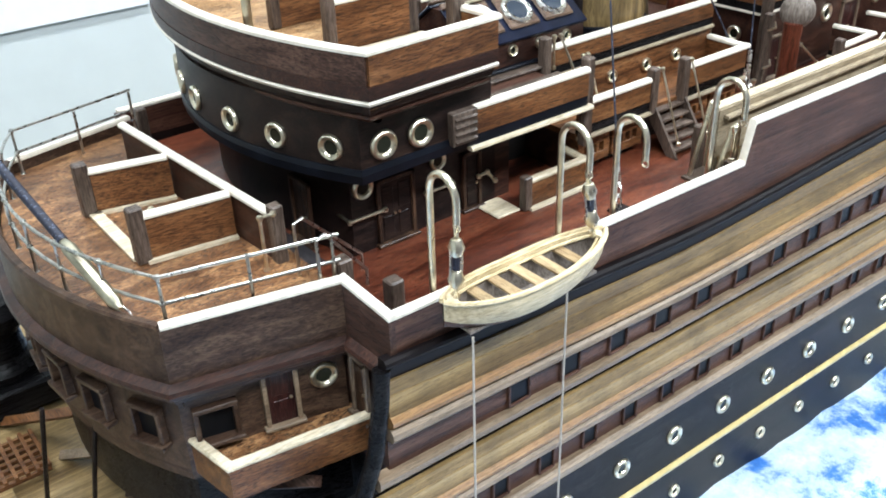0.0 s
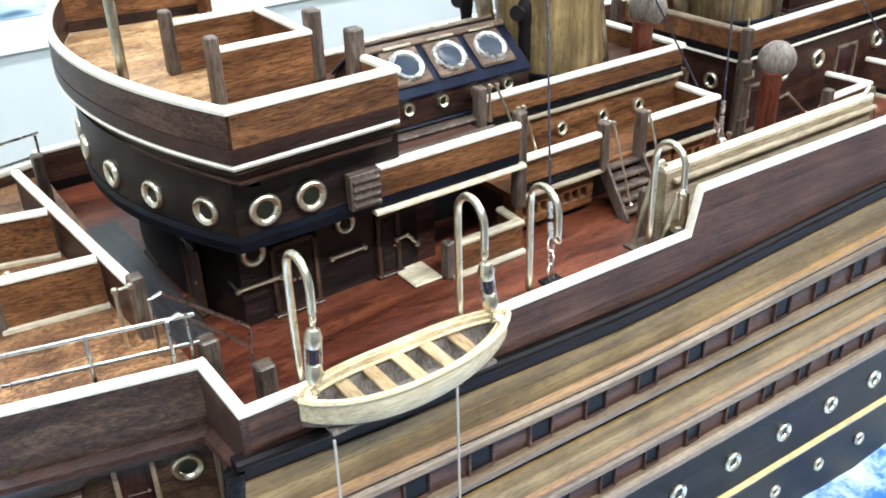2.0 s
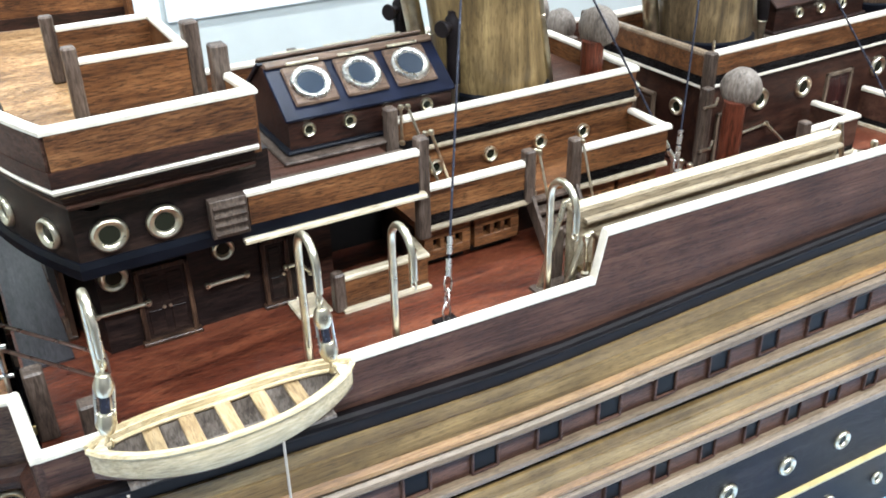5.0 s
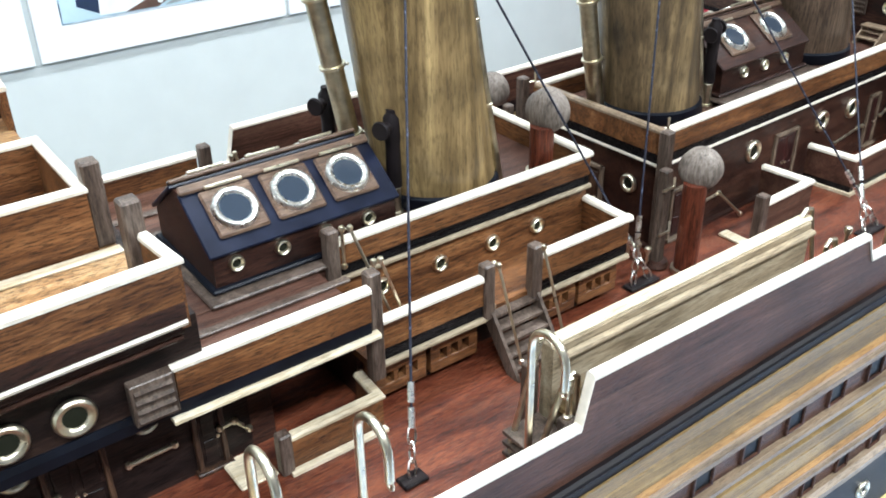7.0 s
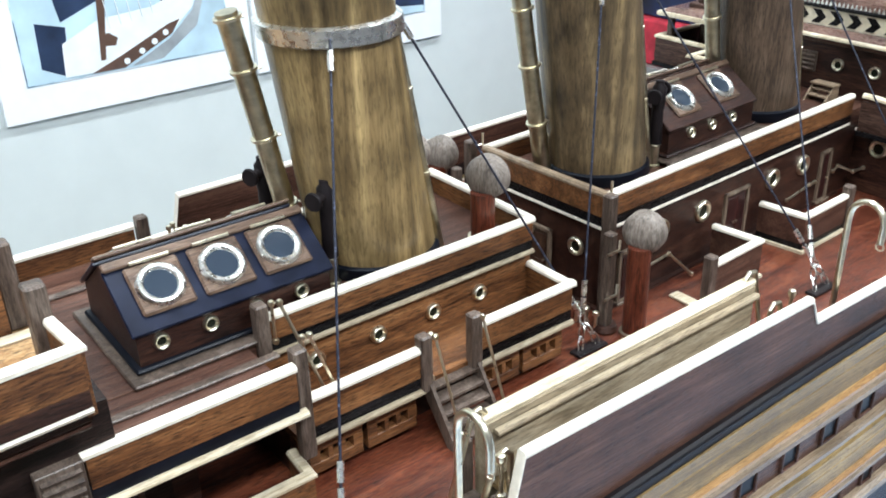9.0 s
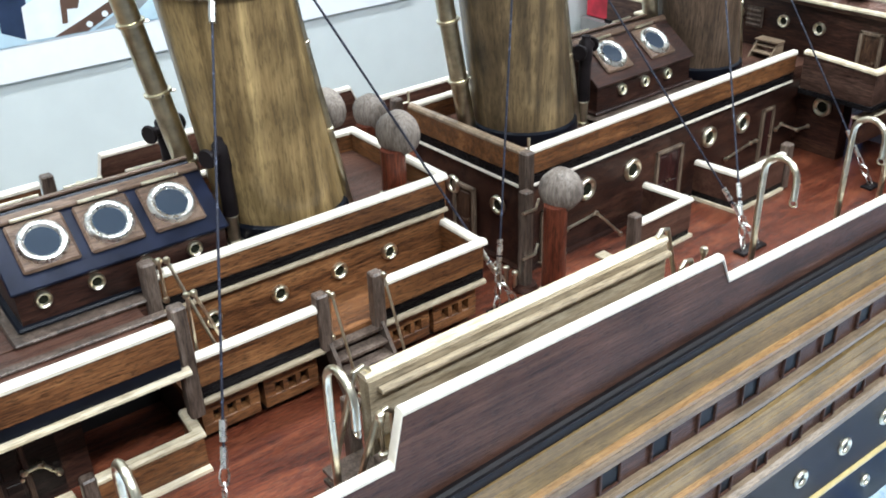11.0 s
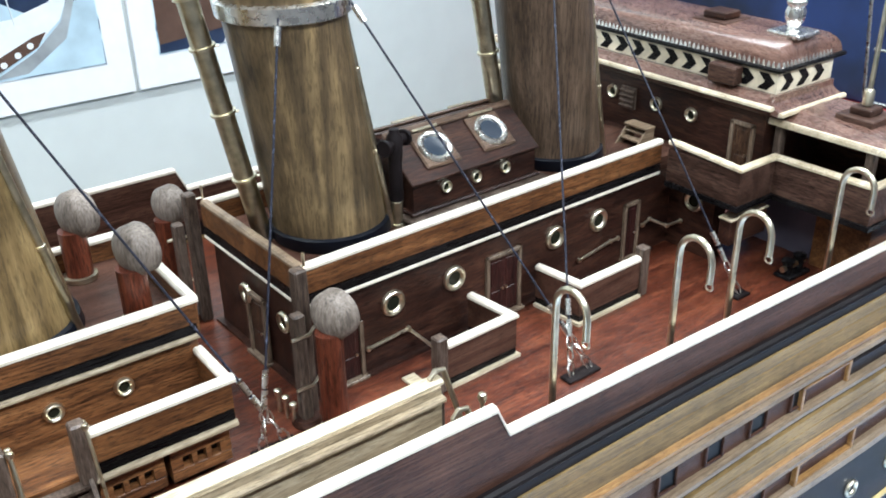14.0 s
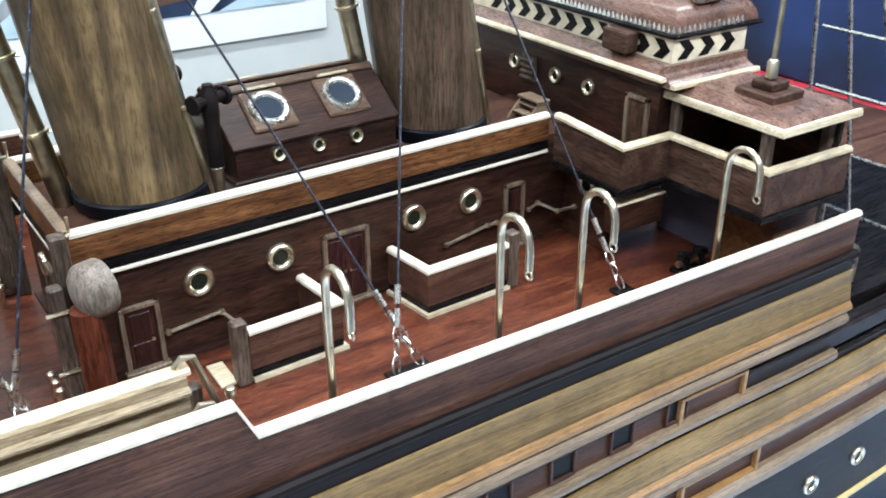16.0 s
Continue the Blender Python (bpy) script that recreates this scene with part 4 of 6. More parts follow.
handrail(hat, [(0.193, 0.142, 0.288), (0.203, 0.142, 0.289), (0.212, 0.142, 0.278)])

# ---- skylights ----


def skylight(x0, panes, label, pitch=0.0425, YC=0.233, zb=0.352, turn=0.0):
    """A ridged skylight with round panes in its slope and small portholes below. x0: its aft end."""
    L = pitch * panes + 0.012
    sk = thing("skylight", label, "skylight")
    w, eave, ridge = 0.046, 0.0285, 0.0575
    part("platform", B(x0 - 0.010, x0 + L + 0.010, YC - w - 0.014, YC + w + 0.014, zb, zb + 0.003, 0.001), POSTWOOD, sk)
    part("plinth", B(x0 - 0.004, x0 + L + 0.004, YC - w - 0.004, YC + w + 0.004, zb + 0.0031, zb + 0.0065, 0.0012), NAVY if panes == 3 else ROSE, sk, "dark stepped plinth")
    bm = bmesh.new()
    sec = [(-w, zb + 0.0066), (-w, zb + eave), (-0.006, zb + ridge), (0.006, zb + ridge), (w, zb + eave), (w, zb + 0.0066)]
    va = [bm.verts.new((x0, YC + y, z)) for y, z in sec]
    vb = [bm.verts.new((x0 + L, YC + y, z)) for y, z in sec]
    bm.faces.new(va[::-1]), bm.faces.new(vb)
    for i in range(6):
        bm.faces.new((va[i], va[(i + 1) % 6], vb[(i + 1) % 6], vb[i]))
    part("body", bm, ROSE, sk)
    for s in (1, -1):
        dirn = Vector((0, -s * (w - 0.006), eave - ridge)).normalized()
        up = Vector((0, -s * (ridge - eave), w - 0.006)).normalized()
        o = Vector((0, YC - s * w, zb + eave))
        fr = Matrix.Translation(o) @ Matrix(((1, 0, 0), tuple(-dirn), tuple(up))).transposed().to_4x4()
        bm = box(bmesh.new(), x0 - 0.0025, x0 + L + 0.0025, -0.0015, 0.0490, 0.0005, 0.0035, 0.0008)
        bm.transform(fr)
        part("slope", bm, BLUEPAINT if panes == 3 else ROSE, sk, "dark blue painted slope" if panes == 3 else "dark wooden slope")
        bm = box(bmesh.new(), x0 - 0.002, x0 + L + 0.002, 0.0462, 0.0530, 0.0034, 0.0062, 0.001)
        bm.transform(fr)
        part("ridge_board", bm, PANEW, sk, "glossy brown ridge board")
        for k in range(panes):
            cx = x0 + 0.006 + pitch * (k + 0.5)
            bm = box(bmesh.new(), cx - 0.0180, cx + 0.0180, 0.0085, 0.0450, 0.0036, 0.0066, 0.0015)
            bm.transform(fr)
            pn = part("hatch_pane", bm, PANEW, sk)
            mm = fr @ Matrix.Translation((cx, 0.0265, 0.0066))
            part("ring", lathe(bmesh.new(), [(0.0102, 0.0004), (0.0108, 0.0020), (0.0124, 0.0031), (0.0142, 0.0032), (0.0154, 0.0022), (0.0160, 0.0002), (0.0102, 0.0001)], mm, 26), NICKEL, pn, "polished metal ring", True)
            part("glass", lathe(bmesh.new(), [(0, 0.0012), (0.0106, 0.0010), (0.0106, 0.0002)], mm, 22), SKYGLASS, pn, smooth=True)
            hb = tube(bmesh.new(), [fr @ Vector((cx - 0.013, 0.0455, 0.0084)), fr @ Vector((cx + 0.013, 0.0455, 0.0084))], 0.0013)
            part("hinge", hb, BRASS, pn, smooth=True)
    for k in range(4 if panes == 3 else 3):
        px = x0 + (0.0155 + 0.0335 * k if panes == 3 else 0.0335 + 0.0330 * k)
        porthole(sk, (px, YC - w - 0.0002, zb + 0.0205), (0, -1, 0), 0.0056)
    sk.matrix_world = Matrix.Translation((x0, YC, 0)) @ pose(0, 0, 0, 0, 0, turn) @ Matrix.Translation((-x0, -YC, 0))
    return sk


skylight(0.2220, 3, "three-pane skylight with dark blue slope and bright metal rings")
skylight(0.7440, 2, "two-pane skylight with dark slope and bright metal rings", 0.0620, 0.2535, 0.3555, 1.9)

# ---- forward house ----
FWD = thing("forward_house", "long dark wooden forward deckhouse with orange bulwark", "deckhouse")
SKEW = Matrix.Translation((0.66, 0.165, 0)) @ pose(0, 0, 0, 0, 0, 1.9) @ Matrix.Translation((-0.66, -0.1640, 0))
FWD.matrix_world = SKEW
part("wall", B(0.619, 1.048, 0.1655, mirror(0.1655), DECK, 0.3385), ROSE, FWD)
part("top_deck", B(0.6195, 1.048, 0.1660, mirror(0.1660), 0.3387, 0.352), WALNUT, FWD)
loop = [(1.008, 0.1640, 0), (0.6165, 0.1640, 0), (0.6165, mirror(0.1640), 0), (1.008, mirror(0.1640), 0)]
up = lambda pts, z: [(x, y, z) for x, y, _ in pts]
part("white_bead", caprail(up(loop, 0.3390), 0.006, 0.003), WHITE, FWD)
part("black_band", panel(loop, 0.3421, 0.3505, 0.0055), BLACK, FWD)
part("bulwark", panel(loop, 0.3506, 0.3695, 0.0055), TEAK, FWD)
for seg, mate_ in ((loop[:2], WHITE), (loop[2:], WHITE), (loop[1:3], BATTEN)):
    part("cap_rail", caprail(up(seg, 0.3696 + (0.0002 if mate_ is BATTEN else 0)), 0.0075, 0.004), mate_, FWD)
part("skirting", panel(loop, DECK, 0.2605, 0.006), ROSE, FWD)
for x in (0.695, 0.757, 0.873, 0.929):
    porthole(FWD, (x, 0.1652, 0.3130), (0, -1, 0), 0.0112)
door(FWD, (0.651, 0.1655, DECK), (0, -1, 0), 0.028, 0.052, leaf_mate=DOORRED)
door(FWD, (0.811, 0.1655, DECK), (0, -1, 0), 0.040, 0.062, True, leaf_mate=DOORRED)
door(FWD, (0.975, 0.1655, DECK), (0, -1, 0), 0.022, 0.060, leaf_mate=DOORRED)
handrail(FWD, [(0.668, 0.1622, 0.283), (0.707, 0.1622, 0.286), (0.728, 0.150, 0.262)])
handrail(FWD, [(0.903, 0.1622, 0.281), (0.945, 0.1622, 0.287), (0.955, 0.1622, 0.287)])
handrail(FWD, [(0.990, 0.1620, 0.290), (1.000, 0.1620, 0.2935), (1.012, 0.150, 0.287), (1.030, 0.1480, 0.287)])
for y in (0.185, 0.245):
    porthole(FWD, (0.6155, y + 0.01, 0.313), (-1, 0, 0), 0.009)
door(FWD, (0.6160, YC, DECK), (-1, 0, 0), 0.030, 0.060)
for s in (1, -1):
    yy = (lambda v: v) if s > 0 else mirror
    part("pilaster", B(0.594, 0.603, yy(0.143) - 0.0045, yy(0.143) + 0.0045, DECK, 0.3500, 0.0012), POSTWOOD, FWD)
    for k in range(3):
        part("bollard_pin", lathe(bmesh.new(), [(0.0016, DECK), (0.0016, DECK + 0.014), (0.003, DECK + 0.016), (0.003, DECK + 0.019), (0, DECK + 0.021)], Matrix.Translation((0.590, yy(0.146 + 0.011 * k), 0)), 8), BRASS, FWD, smooth=True)
    part("pilaster", B(0.603, 0.613, yy(0.153) - 0.005, yy(0.153) + 0.005, DECK, 0.3780, 0.0012), POSTWOOD, FWD, "tall grey-brown timber upright")
    part("mast_step", lathe(bmesh.new(), [(0.0105, DECK), (0.0112, DECK + 0.002), (0.0095, DECK + 0.006)], Matrix.Translation((0.5985, yy(0.143), 0)), 18), ROSE, FWD, smooth=True)
    for zc in (0.292, 0.334):
        part("collar", tube(bmesh.new(), [(0.590, yy(0.1375), zc), (0.604, yy(0.1375), zc), (0.6165, yy(0.1470), zc + 0.001)], 0.0013, 6), BRASS, FWD, "thin brass clasp", True)
    part("bracket", tube(bmesh.new(), [(0.607, yy(0.153), 0.345), (0.607, yy(0.153), 0.372), (0.617, yy(0.160), 0.374), (0.617, yy(0.160), 0.385)], 0.0012), BRASS, FWD, smooth=True)
single("threshold", B(0.684, 0.696, 0.114, 0.143, DECK, DECK + 0.0026, 0.0006), MAPLE, "pale wooden threshold board on the deck", "board")
# low screens on deck in front of the house
for pts, posts in (([(0.768, 0.158, 0), (0.772, 0.111, 0), (0.704, 0.111, 0)], [(0.698, 0.111)]), ([(0.846, 0.158, 0), (0.850, 0.111, 0), (0.925, 0.111, 0)], [(0.929, 0.111)])):
    scr = thing("deck_screen", "low wooden deck screen with white capping", "screen", "deck screens")
    scr.matrix_world = SKEW
    part("skirting", panel(pts, DECK, 0.2610, 0.010), MAPLE, scr)
    part("base_board", panel(pts, 0.2611, 0.2670, 0.0045), BLACK, scr)
    part("board", panel(pts, 0.2671, 0.2945, 0.0050), WALNUT, scr)
    part("cap_rail", caprail(up(pts, 0.2946), 0.0075, 0.004), WHITE, scr)
    for x, y in posts:
        part("post", B(x - 0.005, x + 0.005, y - 0.005, y + 0.005, DECK, 0.3065, 0.0012), POSTWOOD, scr)

# ---- bridge across the ship ----
BR = thing("bridge_house", "dark wooden bridge across the ship with chevron roof band", "deckhouse")
bw = [(1.008, 0.1640), (1.0085, 0.1545), (1.0085, 0.086), (1.058, 0.086), (1.060, -0.008), (1.150, -0.010)]
bz = [0.3725, 0.3725, 0.3685, 0.3685, 0.3685, 0.3685]
for s in (1, -1):
    yy = (lambda v: v) if s > 0 else mirror
    pth = [(x, yy(y), 0) for x, y in bw]
    part("bulwark", panel(pth, 0.336, 0.3680, 0.005), WALNUT_Y, BR)
    part("cap_rail", caprail([(x, y, z) for (x, y, _), z in zip(pth, bz)], 0.0075, 0.004), MAPLE, BR, "pale cap rail")
    part("under_moulding", panel(pth, 0.331, 0.3358, 0.009), BLACK, BR)
    fl = prism(bmesh.new(), [(1.0095, yy(0.1635)), (1.0095, yy(0.0875)), (1.0595, yy(0.0875)), (1.0615, yy(-0.0065)), (1.150, yy(-0.0085)), (1.150, yy(0.1635))], 0.331, 0.3375)
    part("wing_deck", fl, PADAUK, BR)
    part("support_wall", B(1.100, 1.150, min(yy(0.006), yy(0.060)), max(yy(0.006), yy(0.060)), DECK, 0.3308), TEAK, BR)
    part("wing_post", B(1.066, 1.074, yy(0.004) - 0.004, yy(0.004) + 0.004, 0.3376, 0.398, 0.001), POSTWOOD, BR)
    part("wing_post", B(1.138, 1.146, yy(0.004) - 0.004, yy(0.004) + 0.004, 0.3376, 0.398, 0.001), POSTWOOD, BR)
    part("wing_post", B(1.066, 1.074, yy(0.092) - 0.004, yy(0.092) + 0.004, 0.3376, 0.404, 0.001), POSTWOOD, BR)
    y0, y1 = sorted((yy(-0.0055), yy(0.0995)))
    part("wing_front", B(1.1435, 1.1495, y0, y1, 0.3376, 0.372), ROSE_Y, BR)
    part("wing_screen", B(1.1445, 1.1485, y0 + 0.002, y1 - 0.002, 0.3722, 0.3995), GLASS, BR)
    # wing canopy, hipped
    bm = bmesh.new()
    lo = [bm.verts.new((x, yy(y), 0.400)) for x, y in ((1.064, -0.012), (1.150, -0.012), (1.150, 0.10), (1.064, 0.10))]
    hi = [bm.verts.new((x, yy(y), z)) for x, y, z in ((1.072, -0.004, 0.407), (1.142, -0.004, 0.407), (1.134, 0.10, 0.4115), (1.080, 0.10, 0.4115))]
    bm.faces.new(lo[::-1]), bm.faces.new(hi)
    for i in range(4):
        bm.faces.new((lo[i], lo[(i + 1) % 4], hi[(i + 1) % 4], hi[i]))
    part("canopy", bm, ROOFW, BR)
    part("canopy_edge", caprail([(1.063, yy(0.10), 0.397), (1.063, yy(-0.013), 0.397), (1.151, yy(-0.013), 0.397)], 0.004, 0.0055), MAPLE, BR)
    pl = thing("vent_pedestal", "stepped wooden pedestal with a brass rod on the canopy", "pedestal", "canopy pedestals")
    cy = yy(0.035)
    part("step", B(1.086, 1.122, cy - 0.018, cy + 0.018, 0.4065, 0.4140, 0.001), WALNUT_Y, pl)
    part("step", B(1.094, 1.114, cy - 0.010, cy + 0.010, 0.4142, 0.4205, 0.001), WALNUT_Y, pl)
    part("rod", tube(bmesh.new(), [(1.104, cy, 0.42), (1.104, cy, 0.60)], 0.0022), BRASS_DULL, pl, smooth=True)
    part("collar", lathe(bmesh.new(), [(0.0045, 0), (0.0045, 0.012), (0.003, 0.014)], Matrix.Translation((1.104, cy, 0.422)), 12), BRASS, pl, smooth=True)
part("wall", B(1.057, 1.150, 0.100, mirror(0.100), 0.3376, 0.408), ROSE_Y, BR)
part("lobby_wall", B(1.0325, 1.0500, 0.125, 0.1900, DECK, 0.3305), ROSE_Y, BR)
part("white_bead", caprail([(1.0305, 0.126, 0.327), (1.0305, 0.178, 0.327)], 0.005, 0.003), WHITE, BR)
porthole(BR, (1.0322, 0.149, 0.312), (-1, 0, 0), 0.0106)
chest = part("hanging_locker", B(1.008, 1.062, 0.088, 0.101, 0.294, 0.3185, 0.001), ROSE, BR)
part("lid", B(1.007, 1.063, 0.087, 0.102, 0.3187, 0.3206, 0.0006), MAPLE, chest)
# added panel across the open passage; its colour imitates the blue-grey reflection
part("passage_panel", B(1.110, 1.1495, 0.0605, 0.137, DECK, 0.3305), SLATEBLUE, BR, "slate-blue panel added for the blue-grey reflection in the passage")
part("aft_lobby", B(1.030, 1.0565, 0.190, mirror(0.190), DECK, 0.351), ROSE_Y, BR)
part("eave_board", B(1.048, 1.150, 0.094, mirror(0.094), 0.4082, 0.4130, 0.001), WALNUT_Y, BR)
part("white_bead", caprail([(1.049, mirror(0.094), 0.4132), (1.049, 0.090, 0.4132)], 0.006, 0.0035), MAPLE, BR)
roof = bmesh.new()
sec = [(1.051, 0.4133), (1.062, 0.4225), (1.150, 0.4225), (1.150, 0.4133)]
a0 = [roof.verts.new((x, 0.096, z)) for x, z in sec]
a1 = [roof.verts.new((x, mirror(0.096), z)) for x, z in sec]
roof.faces.new(a0[::-1]), roof.faces.new(a1)
for i in range(4):
    roof.faces.new((a0[i], a0[(i + 1) % 4], a1[(i + 1) % 4], a1[i]))
part("roof_skirt", roof, ROOFW, BR)
for s in (1, -1):
    yy = (lambda v: v) if s > 0 else mirror
    bm = bmesh.new()
    cove = [(0.0850, 0.4080), (0.0855, 0.4102), (0.0880, 0.4118), (0.0915, 0.4132), (0.0945, 0.4152), (0.0965, 0.4182), (0.0975, 0.4226), (0.1010, 0.4226), (0.1010, 0.4080)]
    va = [bm.verts.new((1.0565 - 0.004 * (0.4226 - z) / 0.0146, yy(y), z)) for y, z in cove]
    vb = [bm.verts.new((1.1497, yy(y), z)) for y, z in cove]
    bm.faces.new(va[::-1]), bm.faces.new(vb)
    for i in range(len(cove)):
        k = (i + 1) % len(cove)
        bm.faces.new((va[i], va[k], vb[k], vb[i]))
    part("roof_cove", bm, ROOFW, BR, "glossy hollow moulding", True)
    part("white_bead", caprail([(1.052, yy(0.0835), 0.4085), (1.150, yy(0.0835), 0.4085)], 0.005, 0.0035), MAPLE, BR)
for y in (0.182, 0.226, 0.285):
    porthole(BR, (1.0567, y, 0.385), (-1, 0, 0), 0.0072)
door(BR, (1.0567, 0.122, 0.3376), (-1, 0, 0), 0.026, 0.056)
lv = part("louvre", B(1.053, 1.0568, 0.252, 0.272, 0.372, 0.395, 0.0006), POSTWOOD, BR)
for k in range(4):
    part("slat", box(bmesh.new(), -0.002, 0.001, -0.009, 0.009, -0.0008, 0.0008, 0, pose(1.0525, 0.262, 0.3755 + 0.0052 * k, 0, -25)), POSTWOOD, lv)
# chevron band and crown roof
BONE = plain("bone_inlay", (0.74, 0.66, 0.50), 0.4, coat=0.3)
part("band", B(1.066, 1.150, 0.100, mirror(0.100), 0.4227, 0.4420), BONE, BR, "pale inlaid band with dark chevrons")


def chevron(m):
    bm = bmesh.new()
    w, h, t = 0.0085, 0.0075, 0.0006
    pts = [(-w * 0.95, h), (w * 0.25, h), (w * 1.12, 0), (w * 0.25, -h), (-w * 0.95, -h), (-w * 0.08, 0)]
    lo = [bm.verts.new((x, y, 0)) for x, y in pts]
    hi = [bm.verts.new((x, y, t)) for x, y in pts]
    bm.faces.new(hi), bm.faces.new(lo[::-1])
    for i in range(6):
        bm.faces.new((lo[i], lo[(i + 1) % 6], hi[(i + 1) % 6], hi[i]))
    bm.transform(m)
    part("chevron", bm, BLACK, BR)


for k in range(11):
    y = 0.112 + 0.0218 * k
    if 0.135 < y < 0.165:
        continue
    chevron(Matrix(((0, 0, -1, 1.0660), (-1, 0, 0, y), (0, 1, 0, 0.4323), (0, 0, 0, 1))))
for k in range(3):
    chevron(Matrix(((1, 0, 0, 1.080 + 0.0235 * k), (0, 0, -1, 0.1000), (0, 1, 0, 0.4323), (0, 0, 0, 1))))
part("inlay_block", B(1.052, 1.0655, 0.136, 0.166, 0.424, 0.4415, 0.0015), WALNUT_Y, BR)
bm = bmesh.new()
part("crown_ledge", B(1.0620, 1.165, 0.0960, mirror(0.0960), 0.4421, 0.4462, 0.0014), BLACK, BR, "black ledge")
levels = [(0.003, 0.4463), (0.0035, 0.4500), (0.0050, 0.4545), (0.0080, 0.4590), (0.0130, 0.4630), (0.0200, 0.4655), (0.030, 0.4668)]
rings = [[bm.verts.new(p) for p in ((1.063 + d, 0.097 + d, z), (1.165 - d, 0.097 + d, z), (1.165 - d, mirror(0.097 + d), z), (1.063 + d, mirror(0.097 + d), z))] for d, z in levels]
for r, q in zip(rings, rings[1:]):
    for i in range(4):
        bm.faces.new((r[i], r[(i + 1) % 4], q[(i + 1) % 4], q[i]))
bm.faces.new(rings[-1]), bm.faces.new(rings[0][::-1])
part("crown_roof", bm, ROOFW, BR, smooth=True)
bm = bmesh.new()
for k in range(46):
    lathe(bm, [(0.0018, 0), (0.0012, 0.003), (0, 0.0055)], Matrix.Translation((1.0655, 0.101 + 0.0052 * k, 0.4463)), 5)
for k in range(14):
    lathe(bm, [(0.0018, 0), (0.0012, 0.003), (0, 0.0055)], Matrix.Translation((1.070 + 0.0055 * k, 0.0990, 0.4463)), 5)
part("beaded_edge", bm, NICKEL, BR, "toothed metal edging", True)
fin = thing("roof_finial", "turned metal finial on a square dark base", "finial", at=(1.112, 0.122, 0.4645))
part("base", B(-0.017, 0.017, -0.017, 0.017, 0, 0.005, 0.0015), NICKEL, fin, "square polished metal base")
part("urn", lathe(bmesh.new(), [(0.006, 0.005), (0.005, 0.008), (0.0085, 0.014), (0.0095, 0.021), (0.0075, 0.026), (0.009, 0.0285), (0.009, 0.031), (0.006, 0.033), (0, 0.033)], None, 20), NICKEL, fin, smooth=True)
cap = thing("roof_ventilator", "small stepped wooden ventilator on the roof", "ventilator", at=(1.110, 0.200, 0.4650))
part("step", B(-0.020, 0.020, -0.020, 0.020, 0, 0.003, 0.0008), WALNUT_Y, cap)
part("step", B(-0.012, 0.012, -0.013, 0.013, 0.0032, 0.010, 0.001), ROSE_Y, cap)

# small pale steps from the house top to the bridge
stp = thing("bridge_steps", "small pale wooden steps between deckhouse roof and bridge", "steps", at=(1.018, 0.222, 0.352))
for dy in (-0.0135, 0.0115):
    bm = bmesh.new()
    vs = [bm.verts.new((x, dy + d, z)) for d in (0, 0.002) for x, z in ((-0.008, 0), (0.018, 0), (0.018, 0.0165), (0.007, 0.0165))]
    bm.faces.new(vs[:4]), bm.faces.new(vs[4:][::-1])
    for i in range(4):
        bm.faces.new((vs[i], vs[4 + i], vs[4 + (i + 1) % 4], vs[(i + 1) % 4]))
    part("stringer", bm, BATTEN, stp)
for k in range(2):
    part("tread", B(-0.003 + 0.007 * k, 0.006 + 0.007 * k, -0.0114, 0.0114, 0.0050 + 0.006 * k, 0.0070 + 0.006 * k, 0.0004), BATTEN, stp)
part("landing", B(0.004, 0.0185, -0.0145, 0.0145, 0.0167, 0.0190, 0.0005), BATTEN, stp)

# ---- funnels ----


def funnel(x, r, label, YC=0.22, timber=None):
    """A raked wooden funnel with a dark foot ring, metal collar, and brass steam pipe."""
    z0, z1, zc = 0.352, 0.66, 0.530
    rake = -0.14
    fu = thing("funnel", label, "funnel", "funnels")
    sh = Matrix(((1, 0, rake, x - rake * z0), (0, 1, 0, YC), (0, 0, 1, 0), (0, 0, 0, 1)))

    def ring(prof, mate, name, lab="", seg=40):
        bm = lathe(bmesh.new(), prof, None, seg)
        bm.transform(sh)
        return part(name, bm, mate, fu, lab, True)

    ring([(r, z0 + 0.004), (r * 0.985, 0.42), (r * 0.97, 0.50), (r * 0.96, z1), (r * 0.80, z1), (r * 0.8, z1 - 0.03)], timber or FUNNEL, "casing")
    ring([(r * 1.03, z0), (r * 1.06, z0 + 0.002), (r * 1.05, z0 + 0.011), (r * 0.99, z0 + 0.013)], NAVY, "foot_ring", "dark blue foot ring")
    ring([(r * 0.95, zc), (r * 1.05, zc + 0.002), (r * 1.055, zc + 0.013), (r * 0.95, zc + 0.015)], NICKEL, "collar", "polished metal collar")
    for ang, top, pr in ((163, 0.552, 0.0078), (-35, 0.60, 0.0030)):
        a = radians(ang)
        d = Vector((math.cos(a), math.sin(a), 0))
        foot = Vector((x, YC, z0)) + d * (r * 1.19 if pr > 0.005 else r * 1.06)
        head = foot + Vector((rake * 1.35, 0, 1)) * (top - z0)
        pp = part("steam_pipe", tube(bmesh.new(), [foot, foot.lerp(head, 0.5), head], pr, 14), BRASS_DULL, fu, "dull brass steam pipe", True)
        for f in (0.28, 0.55, 0.8, 0.98):
            p = foot.lerp(head, f)
            part("pipe_band", lathe(bmesh.new(), [(pr, -0.0015), (pr * 1.25, -0.001), (pr * 1.25, 0.001), (pr, 0.0015)], facing(p, head - foot), 14), BRASS, pp, smooth=True)
            part("pipe_stay", tube(bmesh.new(), [p, p - d * (r * 0.25)], 0.0011, 6), BRASS, pp, smooth=True)
    return fu


funnel(0.431, 0.0485, "tall raked funnel in figured golden-brown wood", 0.234)
